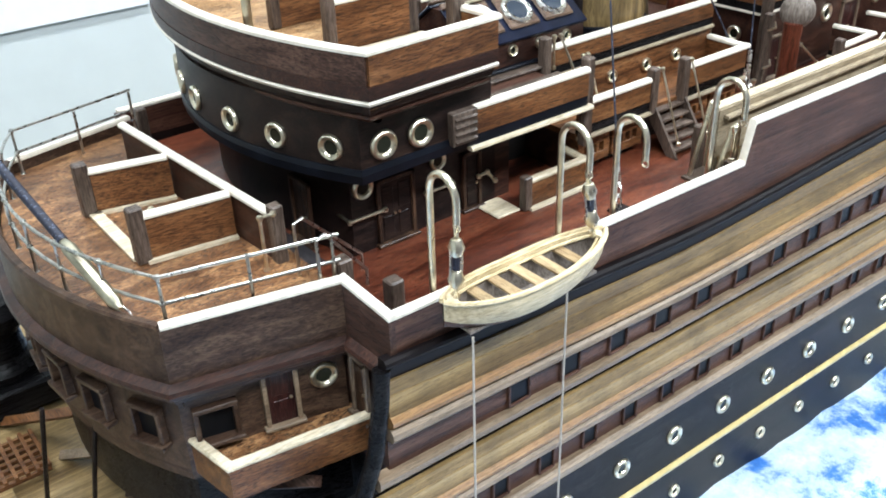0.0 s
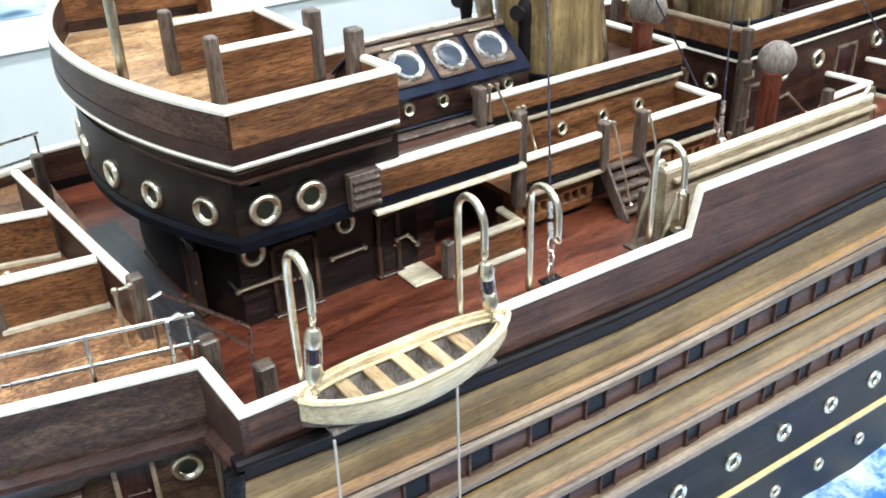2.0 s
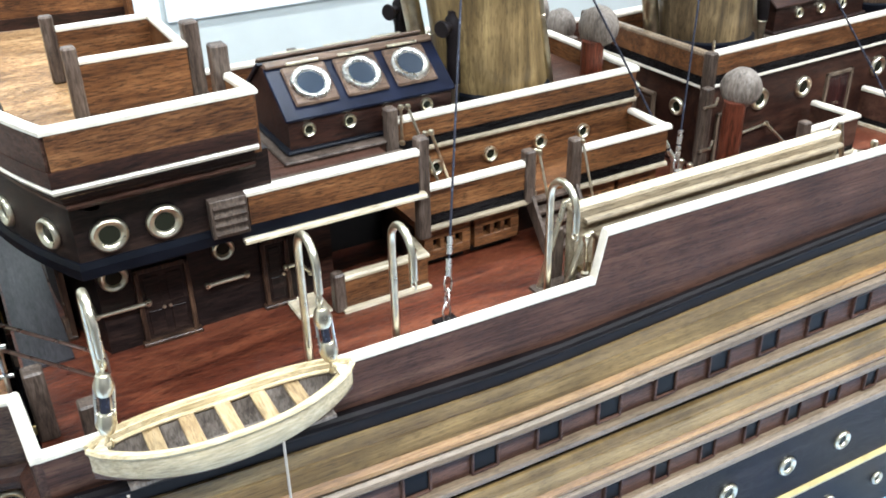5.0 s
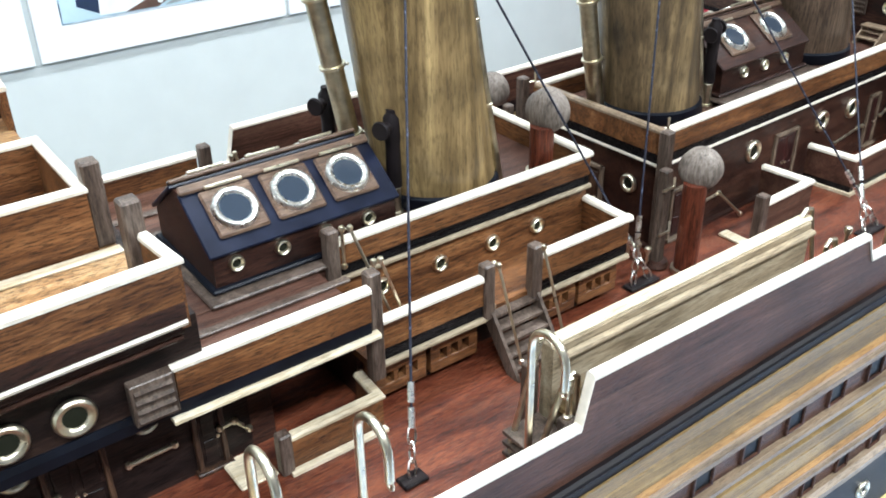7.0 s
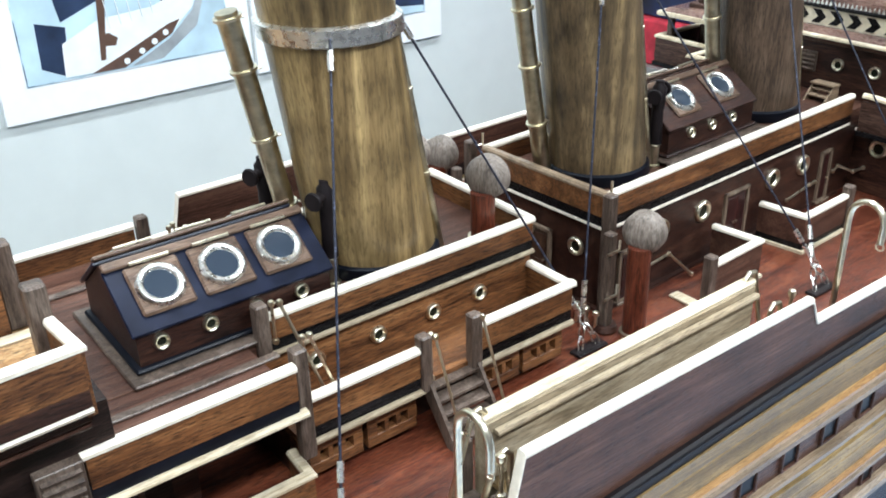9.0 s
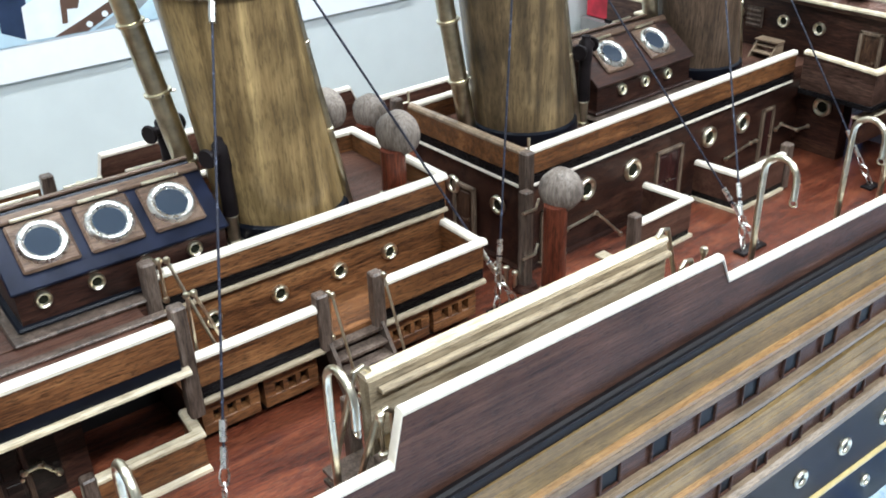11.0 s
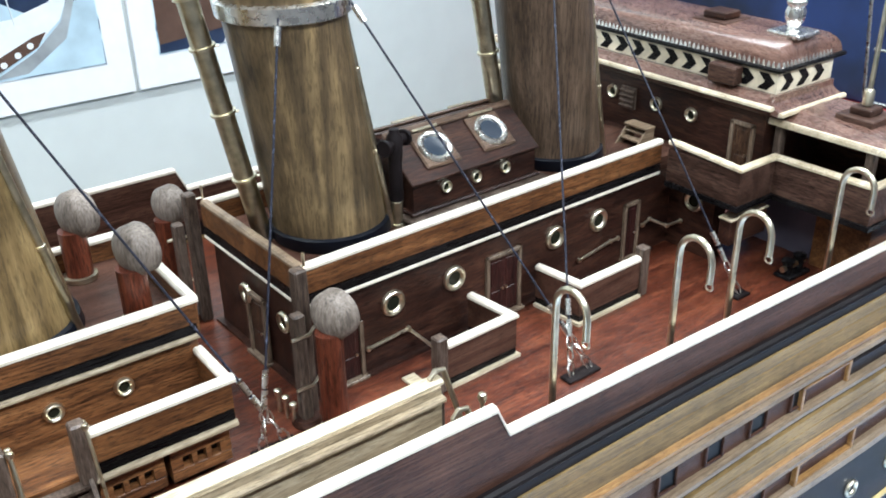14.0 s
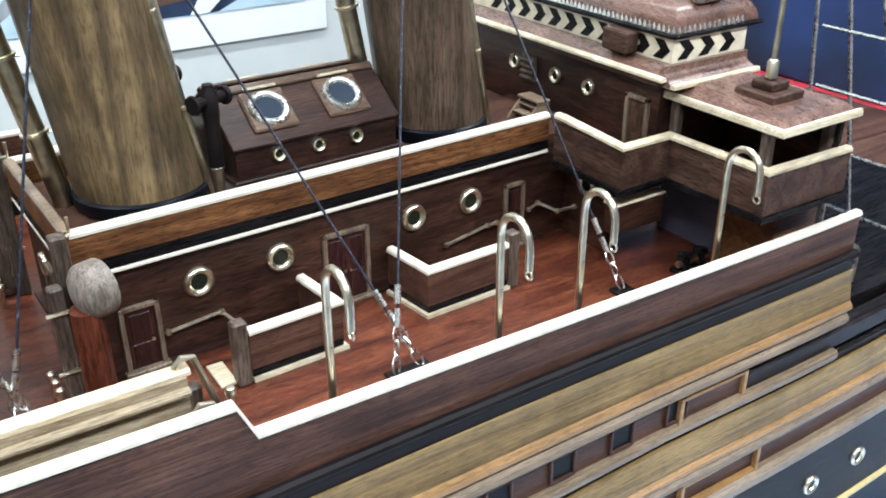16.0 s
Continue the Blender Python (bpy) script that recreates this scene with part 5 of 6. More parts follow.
funnel(0.688, 0.0465, "tall raked funnel in figured brown wood", 0.243, FUNNEL_B)
funnel(0.942, 0.0445, "tall raked funnel in dark brown wood", 0.250, FUNNEL_C)

# ---- cowl ventilators ----


def cowl(x, y, z0, z1, r=0.019, turn=20):
    cw = thing("cowl_ventilator", "turned grey wooden cowl on a red-brown post", "ventilator", "cowl ventilators", at=(x, y, 0))
    part("post", lathe(bmesh.new(), [(0.0098, z0), (0.0098, z1 - 0.6 * r)], None, 20), PADAUK_Z, cw, "red-brown turned post", True)
    part("foot_ring", lathe(bmesh.new(), [(0.0098, z0), (0.0122, z0 + 0.0005), (0.0122, z0 + 0.004), (0.0098, z0 + 0.0045)], None, 20), BRASS_DULL, cw, smooth=True)
    prof = [(0, -0.0085), (r * 0.70, -0.0088), (r * 0.76, -0.0105), (r * 0.97, -0.0105), (r * 1.02, -0.0090), (r * 1.02, 0.0008), (r * 0.985, 0.0030), (r * 0.84, 0.0056), (r * 0.56, 0.0078), (r * 0.25, 0.0088), (0, 0.0091)]
    a = radians(turn)
    part("cowl_head", lathe(bmesh.new(), prof, facing((-0.004 * math.cos(a), -0.004 * math.sin(a), z1), (math.cos(a), math.sin(a), 0)), 32), GREYWOOD, cw, "grey turned cowl head", True)
    return cw


cowl(0.6115, 0.1205, DECK, 0.352, 0.0172, 197)
cowl(0.595, mirror(0.110), DECK, 0.352, 0.0172, 197)
cowl(0.5100, 0.1975, 0.352, 0.404, 0.0172, 197)
cowl(0.498, mirror(0.195), 0.352, 0.402, 0.0172, 197)

# ---- davits and boat ----


def davit(x):
    h = 0.118 if x < 0.2 else 0.108 if x < 0.4 else 0.121
    dv = thing("davit", "bent brass boat davit standing inside the bulwark", "davit", "davits", at=(x + 0.0045, 0.0100 + min(0, side(x)) * 0.35, DECK))
    R = 0.0138
    pts = [(0, 0, 0), (0, 0, h * 0.5), (0, 0, h - 0.002)] + [(0, -R + R * math.cos(a), h + R * 1.1 * math.sin(a)) for a in (math.pi * k / 10 for k in range(1, 11))] + [(0, -2 * R, h - 0.014)]
    part("arm", tube(bmesh.new(), pts, 0.0025, 12), BRASS, dv, smooth=True)
    part("foot", lathe(bmesh.new(), [(0.0058, 0), (0.0058, 0.0022), (0.0036, 0.004), (0.0025, 0.005)], None, 14), BRASS, dv, smooth=True)
    part("eye", tube(bmesh.new(), [(0, -2 * R + 0.003 * math.cos(a), h - 0.0165 + 0.003 * math.sin(a)) for a in (2 * math.pi * k / 10 for k in range(11))], 0.0008, 6), BRASS, dv, smooth=True)
    pin = lathe(bmesh.new(), [(0.0014, 0), (0.0014, 0.009), (0.0026, 0.011), (0.0026, 0.0135), (0, 0.015)], Matrix.Translation((0.016, 0.0, 0)), 10)
    part("belaying_pin", pin, BRASS, dv, smooth=True)
    return dv


for x in (0.0375, 0.1545, 0.2130, 0.3285, 0.7095, 0.8270, 0.8930, 1.025):
    davit(x)


def chain(bm, a, b, n, r=0.0026):
    a, b = Vector(a), Vector(b)
    for i in range(n):
        p = a.lerp(b, (i + 0.5) / n)
        w = (b - a).normalized()
        u = w.cross(Vector((1, 0, 0) if i % 2 else (0, 1, 0))).normalized()
        L = (b - a).length / n * 0.66
        tube(bm, [p + w * L * math.cos(t) + u * r * 0.62 * math.sin(t) for t in (2 * math.pi * k / 8 for k in range(9))], 0.0008, 5)
    return bm


BOAT = thing("lifeboat", "pale wooden clinker lifeboat with thwarts hanging from davits", "boat")


def boat_half(u):
    return 0.0195 * (1 - abs(u) ** 2.6) ** 0.75


bx, by, bz0, bl = 0.0985, -0.024, 0.308, 0.0735


def boat_pt(u, f, inset=0.0):
    """u along the keel, f: 0 at the keel to 1 at the gunwale (either side by sign)."""
    g = bz0 + 0.006 * u * u
    a = abs(f)
    w = max(0.0004, boat_half(u) - inset) * math.sin(a * math.pi / 2) ** 0.8
    z = g - 0.030 * (1 - 0.35 * u * u) * math.cos(a * math.pi / 2) ** 0.9 + inset * (1 - a)
    return (bx + (bl - inset * 0.5) * u, by + (w if f > 0 else -w), z)


def shell(f0, f1, out, inn, us=28, fs=6):
    bm = bmesh.new()
    for sgn in (1, -1):
        grids = []
        for ins in (out, inn):
            grids.append([[bm.verts.new(boat_pt(-1 + 2 * i / us, sgn * (f0 + (f1 - f0) * j / fs), ins)) for j in range(fs + 1)] for i in range(us + 1)])
        for g in grids:
            for i in range(us):
                for j in range(fs):
                    bm.faces.new((g[i][j], g[i + 1][j], g[i + 1][j + 1], g[i][j + 1]))
        for i in range(us):
            for j in (0, fs):
                bm.faces.new((grids[0][i][j], grids[0][i + 1][j], grids[1][i + 1][j], grids[1][i][j]))
    return bm


part("lining", shell(0.0, 0.86, 0.0019, 0.0026), GREYWOOD, BOAT, "grey-brown inner lining", True)
part("lower_hull", shell(0.0, 0.52, 0.0, 0.0016), WALNUT, BOAT, "dark bottom planking", True)
part("upper_planking", shell(0.5, 1.0, -0.0006, 0.0016), BOATW, BOAT, "pale upper planking", True)
for s in (1, -1):
    pts = [boat_pt(-1 + 2 * i / 28, s * 1.0, -0.0012) for i in range(29)]
    part("gunwale", tube(bmesh.new(), pts, 0.0019, 6), BOATW, BOAT, smooth=True)
for u in (-0.55, -0.28, 0.0, 0.28, 0.55):
    w = boat_half(u) - 0.0008
    x = bx + bl * u
    part("thwart", B(x - 0.0045, x + 0.0045, by - w, by + w, bz0 - 0.0055, bz0 - 0.0035, 0.0004), FRAMEB, BOAT, "plank seat")
for s in (1, -1):
    pts = [boat_pt(-0.92 + 1.84 * i / 24, s * 0.93, 0.0040) for i in range(25)]
    part("rising", tube(bmesh.new(), pts, 0.0012, 6), BOATW, BOAT, smooth=True)
fl = B(bx - bl * 0.8, bx + bl * 0.8, by - 0.009, by + 0.009, bz0 - 0.022, bz0 - 0.020)
part("bottom_boards", fl, GREYWOOD, BOAT)
for u in (-0.97, 0.97):
    part("breasthook", prism(bmesh.new(), [(bx + bl * u, by), (bx + bl * u * 0.9, by + 0.007), (bx + bl * u * 0.9, by - 0.007)], bz0 + 0.003, bz0 + 0.005), MAPLE, BOAT)
    part("ring_bolt", tube(bmesh.new(), [(bx + bl * u * 0.88 + 0.002 * math.cos(t), by, bz0 + 0.005 + 0.003 * math.sin(t)) for t in (2 * math.pi * k / 8 for k in range(9))], 0.0007, 5), BRASS, BOAT, smooth=True)
for x, xb in ((0.0420, bx - bl * 0.86), (0.1590, bx + bl * 0.84)):
    tk = thing("boat_tackle", "pulley tackle with brass blocks and chain links", "tackle", "boat tackles")
    top = Vector((x, -0.0176, DECK + 0.1015))
    low = Vector((xb, by, bz0 + 0.008))
    mid = top.lerp(low, 0.30)
    mid2 = top.lerp(low, 0.78)
    part("chain", chain(bmesh.new(), top, mid, 3), BRASS, tk, smooth=True)
    for c_ in (mid, mid2):
        bmk = lathe(bmesh.new(), [(0, -0.0075), (0.0038, -0.0055), (0.0056, 0), (0.0038, 0.0055), (0, 0.0075)], facing(c_, low - top), 12)
        part("block", bmk, BRASS, tk, "small turned brass pulley block", True)
    for d in (-0.0046, 0.0046):
        part("fall_rope", tube(bmesh.new(), [mid + Vector((d, 0, 0)), mid2 + Vector((d, 0, 0))], 0.0009, 6), NICKEL, tk, smooth=True)
    part("fall_rope", tube(bmesh.new(), [mid, mid2], 0.0026, 8), CORD, tk, smooth=True)
    part("hook", chain(bmesh.new(), mid2, low, 2, 0.002), BRASS, tk, smooth=True)
for x in (bx - bl * 0.83, bx + bl * 0.33):
    single("boat_fall_thread", tube(bmesh.new(), [(x, by - 0.014, bz0 - 0.020), (x - 0.001, by - 0.0155, 0.12), (x - 0.002, by - 0.016, -0.10)], 0.00085, 6), THREAD, "thin pale thread hanging from the lifeboat", "thread", smooth=True)

# ---- inner rail amidships: a pale stepped locker along the bulwark ----
IR = thing("bulwark_locker", "pale stepped timber locker along the raised bulwark", "locker")
part("front", B(0.372, 0.640, 0.030, 0.041, DECK, 0.3335), TAN, IR)
part("lower_lip", caprail([(0.378, 0.0275, 0.3255), (0.640, 0.0275, 0.3255)], 0.006, 0.003), TAN, IR)
part("cap_rail", caprail([(0.3715, 0.0365, 0.3336), (0.643, 0.0365, 0.3336)], 0.010, 0.0038), MAPLE, IR, "pale rounded cap")
part("walk_board", B(0.375, 0.640, 0.006, 0.0295, 0.286, 0.290), OAK, IR)
for x, sgn in ((0.366, -1), (0.646, 1)):
    part("post", B(x - 0.0045, x + 0.0045, 0.040, 0.049, DECK, 0.318, 0.001), POSTWOOD, IR)
    for k in range(3):
        part("tread", B(min(x - sgn * 0.004, x + sgn * 0.026), max(x - sgn * 0.004, x + sgn * 0.026), 0.008, 0.040, 0.276 - 0.0085 * k, 0.2785 - 0.0085 * k), POSTWOOD, IR)
    for y in (0.012, 0.036):
        hz = 0.3385 if y > 0.02 else 0.322
        part("hand_rail", tube(bmesh.new(), [(x - sgn * 0.010, y, 0.292), (x - sgn * 0.010, y, hz), (x - sgn * 0.006, y, hz + 0.004), (x, y, hz + 0.003), (x + sgn * 0.022, y, DECK + 0.012), (x + sgn * 0.022, y, DECK)], 0.0021, 8), BRASS, IR, "brass hand rail", True)

for x, z in ((0.3655, 0.2965), (0.656, 0.302)):
    part("ball_post", lathe(bmesh.new(), [(0.0030, 0), (0.0030, 0.002), (0.0014, 0.003), (0.0014, 0.024), (0.0026, 0.0265), (0.0032, 0.029), (0.0026, 0.0315), (0, 0.0325)], Matrix.Translation((x, 0.0085, z)), 12), BRASS, IR, "small brass ball-headed post", True)
    part("ball_foot", B(x - 0.005, x + 0.005, 0.004, 0.013, DECK, z, 0.0008), POSTWOOD, IR)

# ---- rigging ----


def stay(pts, r=0.0015, ferrules=()):
    st = thing("rigging_stay", "black braided wire stay with metal ferrules", "rigging", "stays")
    part("wire", tube(bmesh.new(), pts, r, 8), CORD, st, smooth=True)
    a, b_ = Vector(pts[0]), Vector(pts[1])
    for f in ferrules:
        p = a.lerp(b_, f)
        part("ferrule", tube(bmesh.new(), [p, p + (b_ - a).normalized() * 0.013], r * 2.6, 8), NICKEL, st, smooth=True)
    return st


def chainplate(x, y, tops, long=True):
    cp_ = thing("chain_plate", "dark deck plate with metal turnbuckle chains", "chain plate", "chain plates")
    part("plate", B(x - 0.017 if long else x - 0.009, x + 0.017 if long else x + 0.009, y - 0.006, y + 0.006, DECK, DECK + 0.003, 0.0008), SLATE, cp_)
    for k, tp in enumerate(tops):
        dx = (0.010, -0.010)[k] if len(tops) > 1 else 0
        foot = Vector((x + dx, y, DECK + 0.003))
        tp = Vector(tp)
        d = (tp - foot)
        knee = foot + d.normalized() * 0.031
        part("chain", chain(bmesh.new(), foot, knee, 3, 0.0052), NICKEL, cp_, smooth=True)
        stay([knee, tp], 0.00092, (0.0, 0.055, 0.93))


def hooks(x, yc):
    """Where the stays hook on to a funnel's collar: near side and forward side."""
    c = x - 0.0260
    return (c - 0.026, yc - 0.0435, 0.538), (c + 0.046, yc - 0.014, 0.538)


H1, H2, H3 = hooks(0.431, 0.234), hooks(0.688, 0.243), hooks(0.942, 0.250)
chainplate(0.280, 0.056, [H1[0]], False)
chainplate(0.566, 0.128, [H1[1], H2[0]])
chainplate(0.799, 0.062, [H2[1], H3[0]])
chainplate(0.998, 0.063, [H3[1]], False)

# ---- black signal posts beside the funnels ----
for x, y in ((0.3785, 0.213), (0.366, 0.283), (0.733, 0.213), (0.722, 0.285)):
    tp_ = thing("signal_post", "black T-headed post in a brass socket", "post", "signal posts", at=(x, y, 0.352))
    part("socket", lathe(bmesh.new(), [(0.0062, 0), (0.0062, 0.002), (0.0045, 0.003), (0.0045, 0.020), (0.0055, 0.022), (0.0045, 0.024)], None, 14), BRASS_DULL, tp_, smooth=True)
    part("stem", lathe(bmesh.new(), [(0.0058, 0.023), (0.0054, 0.056), (0.0064, 0.062), (0.0064, 0.077), (0.0040, 0.080), (0.0040, 0.083), (0, 0.084)], None, 14), EBONY_GLOSS, tp_, smooth=True)
    part("head", tube(bmesh.new(), [(-0.0135, -0.0060, 0.0715), (0.0135, 0.0060, 0.0715)], 0.0040, 12), EBONY_GLOSS, tp_, smooth=True)
    for k in (-1, 1):
        part("end_plate", lathe(bmesh.new(), [(0.0066, -0.0016), (0.0072, 0), (0.0066, 0.0016)], facing((0.0135 * k, 0.0060 * k, 0.0715), (1, 0.444, 0)), 16), EBONY_GLOSS, tp_, smooth=True)

# ---- stern fittings ----
rail_pts = [(x + 0.004, y) for x, y in stern_plan(-0.008)]
RAIL = thing("stern_railing", "thin steel two-bar railing round the stern", "railing")
for i in (1, 3, 5, 7, 9, 11, 13, 15):
    x, y = rail_pts[i]
    part("stanchion", lathe(bmesh.new(), [(0.0026, 0), (0.0014, 0.002), (0.0012, 0.020), (0.0018, 0.0215), (0.0012, 0.023), (0.0012, 0.0385), (0.0019, 0.040), (0, 0.042)], Matrix.Translation((x, y, 0.296)), 8), STEEL, RAIL, smooth=True)
for f in (0.45,):
    for s in (1, -1):
        yy = (lambda v: v) if s > 0 else mirror
        for g in (0.48, 0.96):
            x = rail_pts[1][0] + (rail_pts[0][0] - rail_pts[1][0]) * g
            y = rail_pts[1][1] + (rail_pts[0][1] - rail_pts[1][1]) * g
            part("stanchion", tube(bmesh.new(), [(x, yy(y), 0.296), (x, yy(y), 0.338)], 0.0013, 8), STEEL, RAIL, smooth=True)
for i in (1, 3, 5, 7, 9, 11, 13, 15):
    for h in (0.3165, 0.3365):
        part("rail_ball", lathe(bmesh.new(), [(0, -0.0024), (0.0018, -0.0016), (0.0025, 0), (0.0018, 0.0016), (0, 0.0024)], Matrix.Translation((*rail_pts[i], h)), 10), STEEL, RAIL, smooth=True)
for h in (0.3165, 0.3365):
    part("bar", tube(bmesh.new(), [(x, y, h) for x, y in rail_pts], 0.0013, 8), STEEL, RAIL, smooth=True)
part("stair_rail", tube(bmesh.new(), [(-0.016, 0.060, 0.296), (-0.016, 0.060, 0.338), (-0.008, 0.062, 0.339), (0.046, 0.100, 0.272), (0.046, 0.100, DECK)], 0.0013, 8), STEEL, RAIL, smooth=True)
part("stair_rail", tube(bmesh.new(), [(-0.016, 0.090, 0.296), (-0.016, 0.090, 0.338), (-0.008, 0.092, 0.339), (0.056, 0.122, 0.272), (0.056, 0.122, DECK)], 0.0013, 8), STEEL, RAIL, smooth=True)
BRK = thing("stern_break", "orange-brown bulkheads with white capping on the stern deck", "bulkhead")
handrail(BRK, [(-0.030, 0.112, 0.296), (-0.030, 0.112, 0.3385), (-0.020, 0.111, 0.339)])
part("cross_board", panel([(-0.016, 0.123, 0), (-0.034, mirror(0.123), 0)], DECK, 0.331, 0.005), ROSE_Y, BRK)
part("cap_rail", caprail([(-0.0155, 0.121, 0.3312), (-0.0345, mirror(0.121), 0.3312)], 0.0075, 0.0035), WHITE, BRK)
for y0, y1, xa, xb in ((0.173, 0.182, -0.0235, -0.092), (0.268, 0.283, -0.0315, -0.096)):
    part("side_board", panel([(xa, y0, 0), (xb, y1, 0)], 0.296, 0.331, 0.005), TEAK, BRK)
    part("skirting", panel([(xa, y0 - 0.004, 0), (xb, y1 - 0.004, 0)], 0.296, 0.2985, 0.006), MAPLE, BRK)
    part("cap_rail", caprail([(xa - 0.001, y0, 0.3312), (xb, y1, 0.3312)], 0.0085, 0.0035), WHITE, BRK)
    part("post", B(xb - 0.007, xb + 0.004, y1 - 0.005, y1 + 0.005, 0.296, 0.341, 0.0012), POSTWOOD, BRK)
part("sill", B(-0.100, -0.090, 0.186, 0.279, 0.2962, 0.2985), MAPLE, BRK)
for y, z in ((0.118, 0.342), (mirror(0.118), 0.342)):
    part("post", B(-0.020, -0.0105, y - 0.005, y + 0.005, DECK, z, 0.0012), POSTWOOD, BRK)
handrail(BRK, [(-0.088, 0.190, 0.2985), (-0.088, 0.190, 0.330), (-0.078, 0.190, 0.331), (-0.050, 0.190, 0.300)])
for x, y, z0 in ((0.010, 0.074, DECK), (0.034, 0.046, DECK)):
    single("bollard_post", B(x - 0.006, x + 0.006, y - 0.006, y + 0.006, z0, z0 + 0.050 if y > 0.06 else z0 + 0.036, 0.0012), POSTWOOD, "square grey-brown wooden post on deck", "post")
# rigging screw at the stern rail
rs = thing("rigging_screw", "long metal rigging screw with dark rope at the stern", "rigging")
a, b_ = Vector((-0.136, 0.112, 0.309)), Vector((-0.146, 0.176, 0.336))
part("barrel", tube(bmesh.new(), [a, a.lerp(b_, 0.1), a.lerp(b_, 0.9), b_], 0.0050, 14, [0.0026, 0.0050, 0.0050, 0.0028]), BRASS_DULL, rs, smooth=True)
part("rope", tube(bmesh.new(), [b_, b_ + (b_ - a) * 0.5, b_ + (b_ - a) * 1.5], 0.0036, 10), CORD, rs, smooth=True)
part("shackle", chain(bmesh.new(), a, (-0.130, 0.100, 0.2985), 2, 0.004), NICKEL, rs, smooth=True)

# ---- framed prints on the wall ----


def photo_paint(name, seed):
    """A bright picture of pale boats, kept to loose shapes of colour."""
    m, tree, b = mat(name, 0.3)
    n = tree.nodes
    tc = n.new("ShaderNodeTexCoord")
    ns = n.new("ShaderNodeTexNoise")
    ns.inputs["Scale"].default_value, ns.inputs["Detail"].default_value, ns.inputs["Distortion"].default_value = 5.0, 2, 1.5
    mp = n.new("ShaderNodeMapping")
    mp.inputs["Location"].default_value = (seed, seed * 0.7, 0)
    mp.inputs["Rotation"].default_value = (0, radians(35), 0)
    mp.inputs["Scale"].default_value = (1.0, 1.0, 2.2)
    link(tree, tc, "Object", mp, 0)
    link(tree, mp, 0, ns, "Vector")
    c = ramp(tree, [(0.36, (0.03, 0.06, 0.12)), (0.43, (0.22, 0.36, 0.46)), (0.50, (0.62, 0.78, 0.86)), (0.60, (0.82, 0.88, 0.90)), (0.72, (0.45, 0.62, 0.70))])
    link(tree, ns, "Fac", c, 0)
    link(tree, c, 0, b, "Base Color")
    return m


def flat_patch(corners, y):
    """A thin printed patch with its outline in the print's plane."""
    bm = bmesh.new()
    front = [bm.verts.new((x, y, z)) for x, z in corners]
    back = [bm.verts.new((x, y + 0.0003, z)) for x, z in corners]
    bm.faces.new(front), bm.faces.new(back[::-1])
    n = len(corners)
    for i in range(n):
        bm.faces.new((front[i], back[i], back[(i + 1) % n], front[(i + 1) % n]))
    return bm


def print_frame(x0, x1, z0, z1, seed):
    pr = thing("framed_print", "white-bordered photographic print of a model boat on the wall", "picture", "wall prints", at=((x0 + x1) / 2, 1.5, z0))
    w, h = (x1 - x0) / 2, z1 - z0
    part("board", B(-w, w, -0.012, 0, 0, h, 0.001), PAPER, pr)
    return pr, part("photo", B(-w + 0.05, w - 0.05, -0.0135, -0.0122, 0.066, h - 0.05), photo_paint("photo_print", seed), pr)


INK_NAVY = plain("navy_ink", (0.020, 0.035, 0.075), 0.35, scale=18, vary=0.5)
INK_PALE = plain("pale_blue_ink", (0.50, 0.66, 0.74), 0.35, scale=9, vary=0.25)
INK_WHITE = plain("white_ink", (0.80, 0.84, 0.84), 0.35, scale=22, vary=0.08)
INK_BROWN = plain("brown_ink", (0.105, 0.058, 0.040), 0.35, scale=30, vary=0.2)
INK_GREY = plain("grey_ink", (0.33, 0.36, 0.37), 0.35, scale=16, vary=0.3)
print_frame(-0.085, 0.422, 0.122, 0.49, 1.7)
# the print with a white fishing boat: quay, tarpaulin, deck, rubbing strake and mast
pr, pp = print_frame(0.434, 0.948, 0.122, 0.49, 4.0)
for name, ink, dy, corners in (
        ("quay", INK_PALE, 0.0, ((-0.205, 0.068), (0.205, 0.068), (0.205, 0.316), (-0.205, 0.316))),
        ("far_shed", INK_NAVY, 0.0004, ((-0.01, 0.235), (0.08, 0.182), (0.195, 0.20), (0.203, 0.316), (-0.02, 0.316))),
        ("tarpaulin", INK_NAVY, 0.0004, ((-0.125, 0.175), (-0.050, 0.205), (-0.045, 0.27), (-0.115, 0.29), (-0.135, 0.24))),
        ("crate", INK_NAVY, 0.0004, ((-0.175, 0.095), (-0.128, 0.072), (-0.118, 0.165), (-0.172, 0.180))),
        ("boat_deck", INK_WHITE, 0.0008, ((-0.135, 0.072), (-0.06, 0.070), (0.075, 0.115), (0.135, 0.165), (0.180, 0.255), (0.165, 0.262), (0.12, 0.200), (0.05, 0.178), (-0.055, 0.170), (-0.130, 0.135))),
        ("boat_side", INK_GREY, 0.0006, ((-0.005, 0.070), (0.06, 0.074), (0.140, 0.128), (0.192, 0.262), (0.182, 0.260), (0.135, 0.160), (0.080, 0.112))),
        ("strake", INK_BROWN, 0.0012, ((-0.085, 0.070), (-0.020, 0.070), (0.085, 0.120), (0.105, 0.146), (0.080, 0.140), (-0.02, 0.096))),
        ("hatch_cover", INK_BROWN, 0.0012, ((-0.055, 0.118), (-0.030, 0.116), (-0.024, 0.130), (-0.040, 0.142), (-0.055, 0.140))),
        ("mast", INK_BROWN, 0.0016, ((-0.064, 0.092), (-0.054, 0.092), (-0.020, 0.316), (-0.042, 0.316)))):
    part(name, flat_patch(corners, -0.0140 - dy), ink, pp)
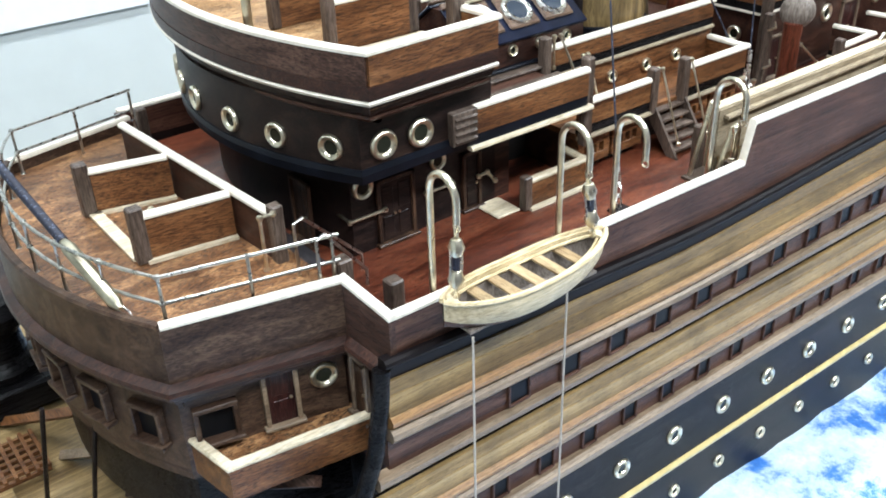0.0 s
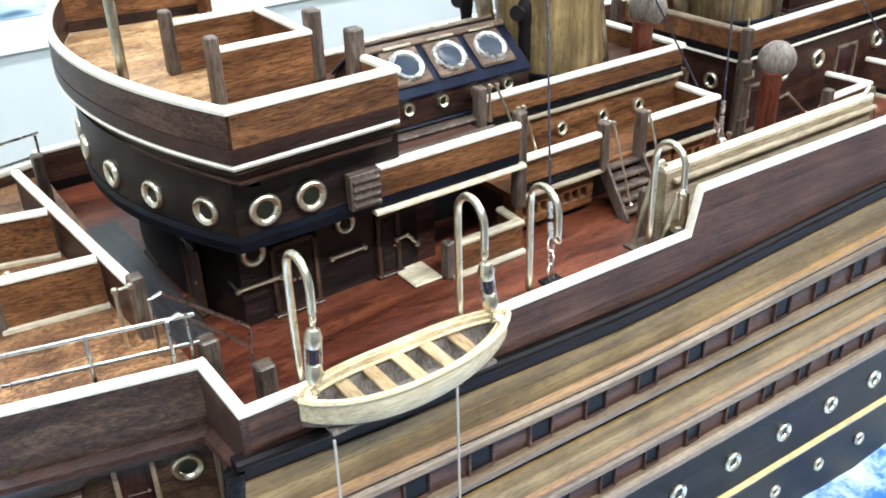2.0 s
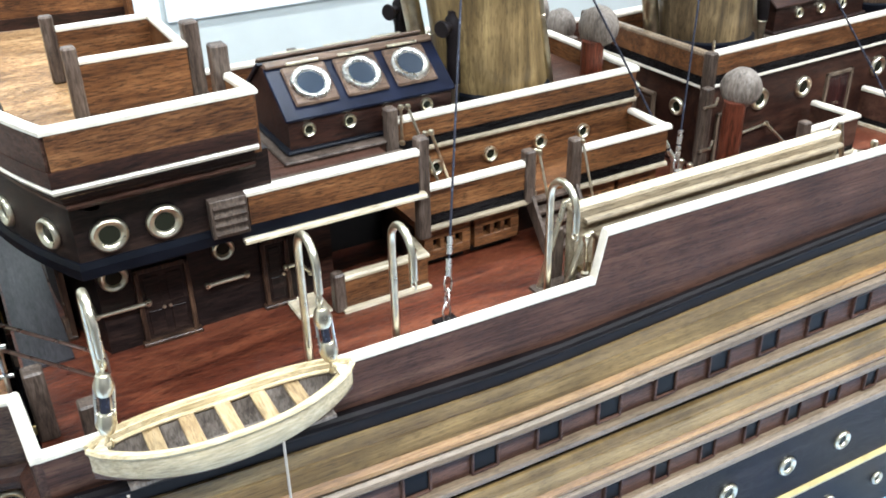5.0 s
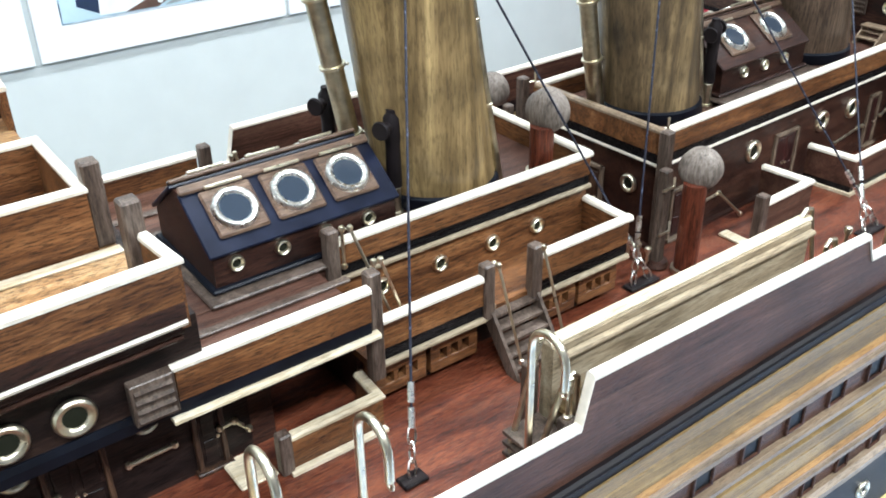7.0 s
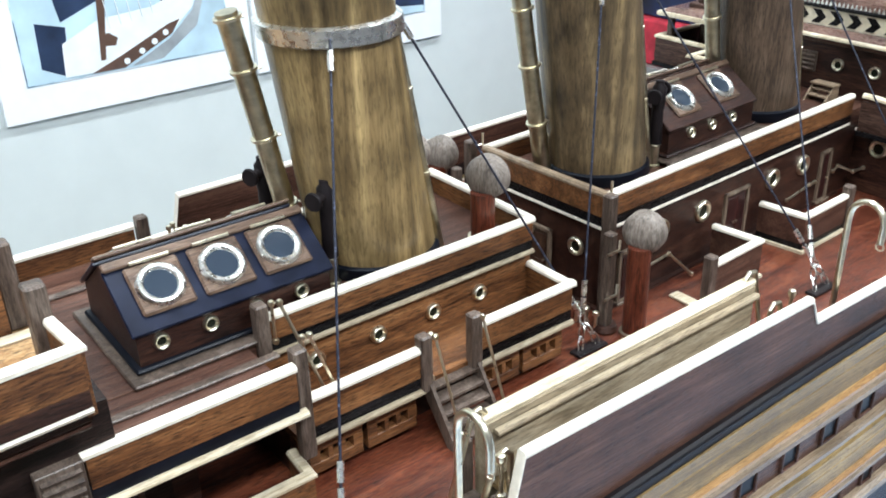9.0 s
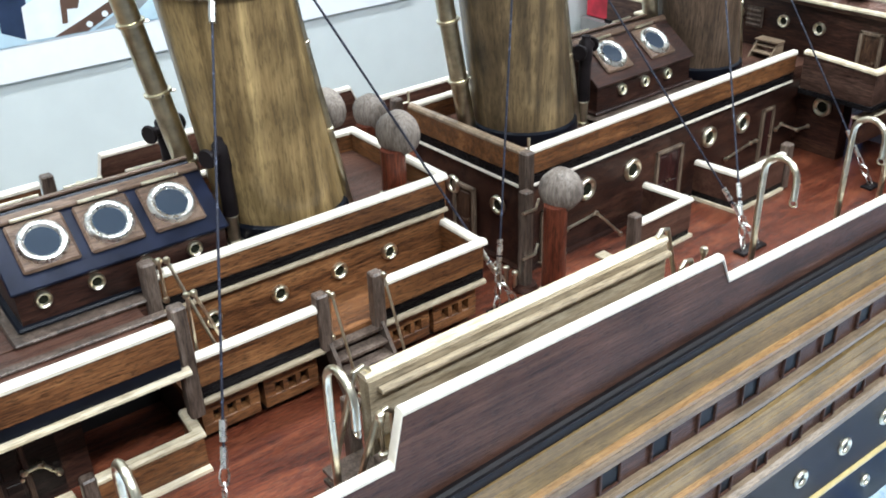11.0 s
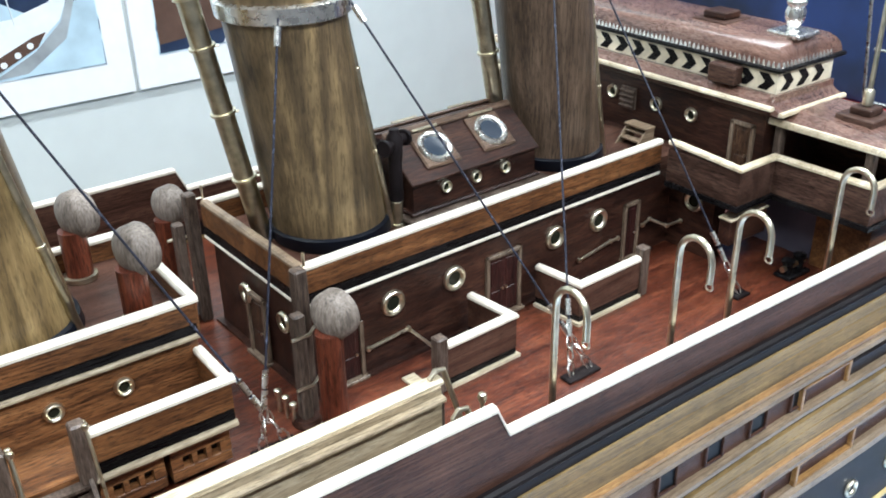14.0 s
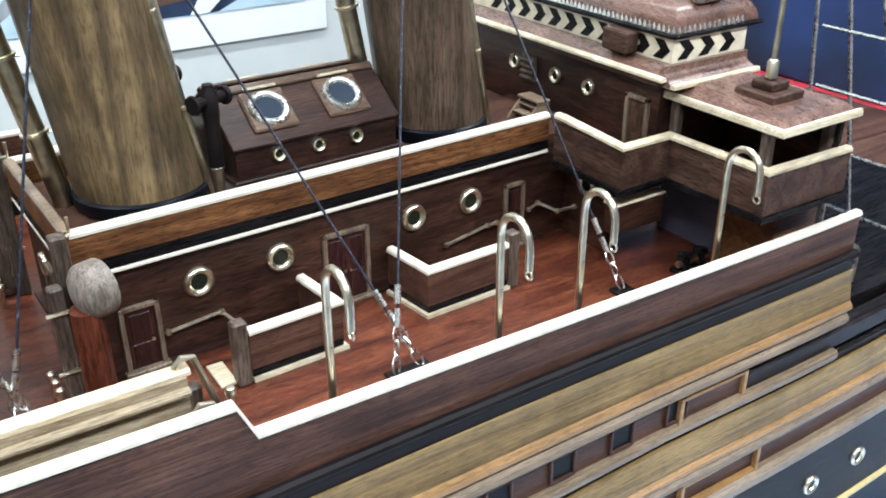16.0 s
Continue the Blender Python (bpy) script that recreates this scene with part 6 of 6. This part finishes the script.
for x, z in ((-0.014, 0.082), (0.019, 0.0965), (0.047, 0.1105), (0.072, 0.1245)):
    part("strake_dot", lathe(bmesh.new(), [(0.0062, 0), (0.0062, 0.0004)], pose(x, -0.0153, z, 90), 14), INK_WHITE, pp)
for k in range(5):
    x = -0.035 + 0.022 * k
    part("rigging_line", tube(bmesh.new(), [(x, -0.0155, 0.150 + 0.004 * k), (x - 0.016, -0.0155, 0.31)], 0.0011, 5), INK_WHITE, pp)
# the print with a pale bow against dark blue water
pr, pp = print_frame(0.957, 1.458, 0.122, 0.49, 6.3)
for name, ink, dy, corners in (
        ("water", INK_NAVY, 0.0, ((-0.198, 0.068), (0.198, 0.068), (0.198, 0.316), (-0.198, 0.316))),
        ("shed", INK_BROWN, 0.0004, ((-0.198, 0.085), (-0.055, 0.100), (0.02, 0.316), (-0.198, 0.316))),
        ("bow", INK_WHITE, 0.0008, ((-0.06, 0.068), (-0.02, 0.068), (0.075, 0.150), (0.17, 0.316), (0.09, 0.316), (0.005, 0.170))),
        ("foam", INK_PALE, 0.0008, ((0.0, 0.068), (0.196, 0.068), (0.196, 0.082), (0.06, 0.094)))):
    part(name, flat_patch(corners, -0.0140 - dy), ink, pp)

# ---- dark blue display with red cloth beyond the bow ----
disp = thing("blue_display", "tall dark blue display board with red cloth below", "display", at=(0, 0, 0))
# broad mottling puts soft blue glows into the dark board's colour
part("board", B(2.05, 2.10, -0.4, 1.46, 0.10, 1.2, 0.004), plain("blue_glow_cloth", (0.007, 0.019, 0.072), 0.45, scale=5, vary=0.98), disp)
part("red_cloth", B(2.02, 2.12, -0.4, 1.46, -0.02, 0.0985, 0.004), plain("red_cloth", (0.50, 0.03, 0.05), 0.8, scale=25, vary=0.4), disp, "crimson cloth")
part("stand", B(2.0, 2.14, -0.4, 1.46, -0.9, -0.021), FLOORP, disp)
# foremast rigging and winch beyond the bridge
fm = thing("fore_winch", "metal winch with brass drums on the foredeck", "winch", at=(1.24, 0.055, 0.1975))
part("frame", B(-0.03, 0.03, -0.025, 0.025, 0, 0.028, 0.002), POSTWOOD, fm)
for k in (-1, 1):
    part("drum", lathe(bmesh.new(), [(0.012, -0.012), (0.012, -0.009), (0.007, -0.008), (0.007, 0.008), (0.012, 0.009), (0.012, 0.012)], pose(0, 0.022 * k, 0.04, 90), 16), BRASS_DULL, fm, smooth=True)
for k, (x, y) in enumerate(((1.36, 0.04), (1.36, 0.10), (1.36, 0.16))):
    single("shroud", tube(bmesh.new(), [(x, y, 0.1975), (x + 0.02, YC, 0.80)], 0.0022, 6), NICKEL, "bright metal shroud wire", "rigging", "shrouds", smooth=True)
rt = thing("shroud_ladder", "metal rope ladder rising to the mast", "ladder", at=(1.36, 0.04, 0.1975))
for k in range(9):
    f = k / 10
    part("rung", tube(bmesh.new(), [(0.02 * f, 0.18 * f, 0.60 * f + 0.02), (0.02 * f, 0.12 + 0.06 * f, 0.60 * f + 0.02)], 0.0018, 6), NICKEL, rt, smooth=True)

# hand hoop and end post where the bulwark stops
hoop = thing("deck_hoop", "bright metal hand hoop standing at the end of the bulwark", "rail", at=(1.155, 0.012, DECK))
part("hoop", tube(bmesh.new(), [(0, 0, 0), (0, 0, 0.054), (0.002, 0, 0.060), (0.0045, 0, 0.062), (0.0080, 0, 0.062), (0.0105, 0, 0.060), (0.0125, 0, 0.054), (0.0125, 0, 0)], 0.0016, 10), NICKEL, hoop, smooth=True)
for k in (0, 0.0125):
    part("foot", lathe(bmesh.new(), [(0.0034, 0), (0.0034, 0.002), (0.0018, 0.0035)], Matrix.Translation((k, 0, 0)), 12), NICKEL, hoop, smooth=True)
bp_ = thing("bow_post", "turned metal post beside the end of the bulwark", "post", at=(1.190, 0.040, 0.1975))
part("base", B(-0.012, 0.012, -0.012, 0.012, 0, 0.006, 0.001), BATTEN, bp_)
part("shaft", lathe(bmesh.new(), [(0.007, 0.006), (0.0075, 0.010), (0.0055, 0.014), (0.0055, 0.060), (0.0075, 0.064), (0.0075, 0.068), (0.003, 0.072), (0, 0.073)], None, 18), NICKEL, bp_, smooth=True)

# ---- mooring bitts near the bridge ----
mb = thing("mooring_bitts", "dark double mooring bitts with brass caps on deck", "bitts", at=(1.070, 0.058, DECK))
part("base", B(-0.016, 0.016, -0.009, 0.009, 0, 0.004, 0.0008), BLACK, mb)
for k in (-1, 1):
    part("bitt", lathe(bmesh.new(), [(0.0050, 0.004), (0.0045, 0.013), (0.0062, 0.015), (0.0062, 0.018), (0, 0.020)], Matrix.Translation((0.009 * k, 0, 0)), 14), BLACK, mb, smooth=True)
part("cross_bar", tube(bmesh.new(), [(-0.017, 0, 0.010), (0.017, 0, 0.010)], 0.0028, 8), BRASS_DULL, mb, smooth=True)
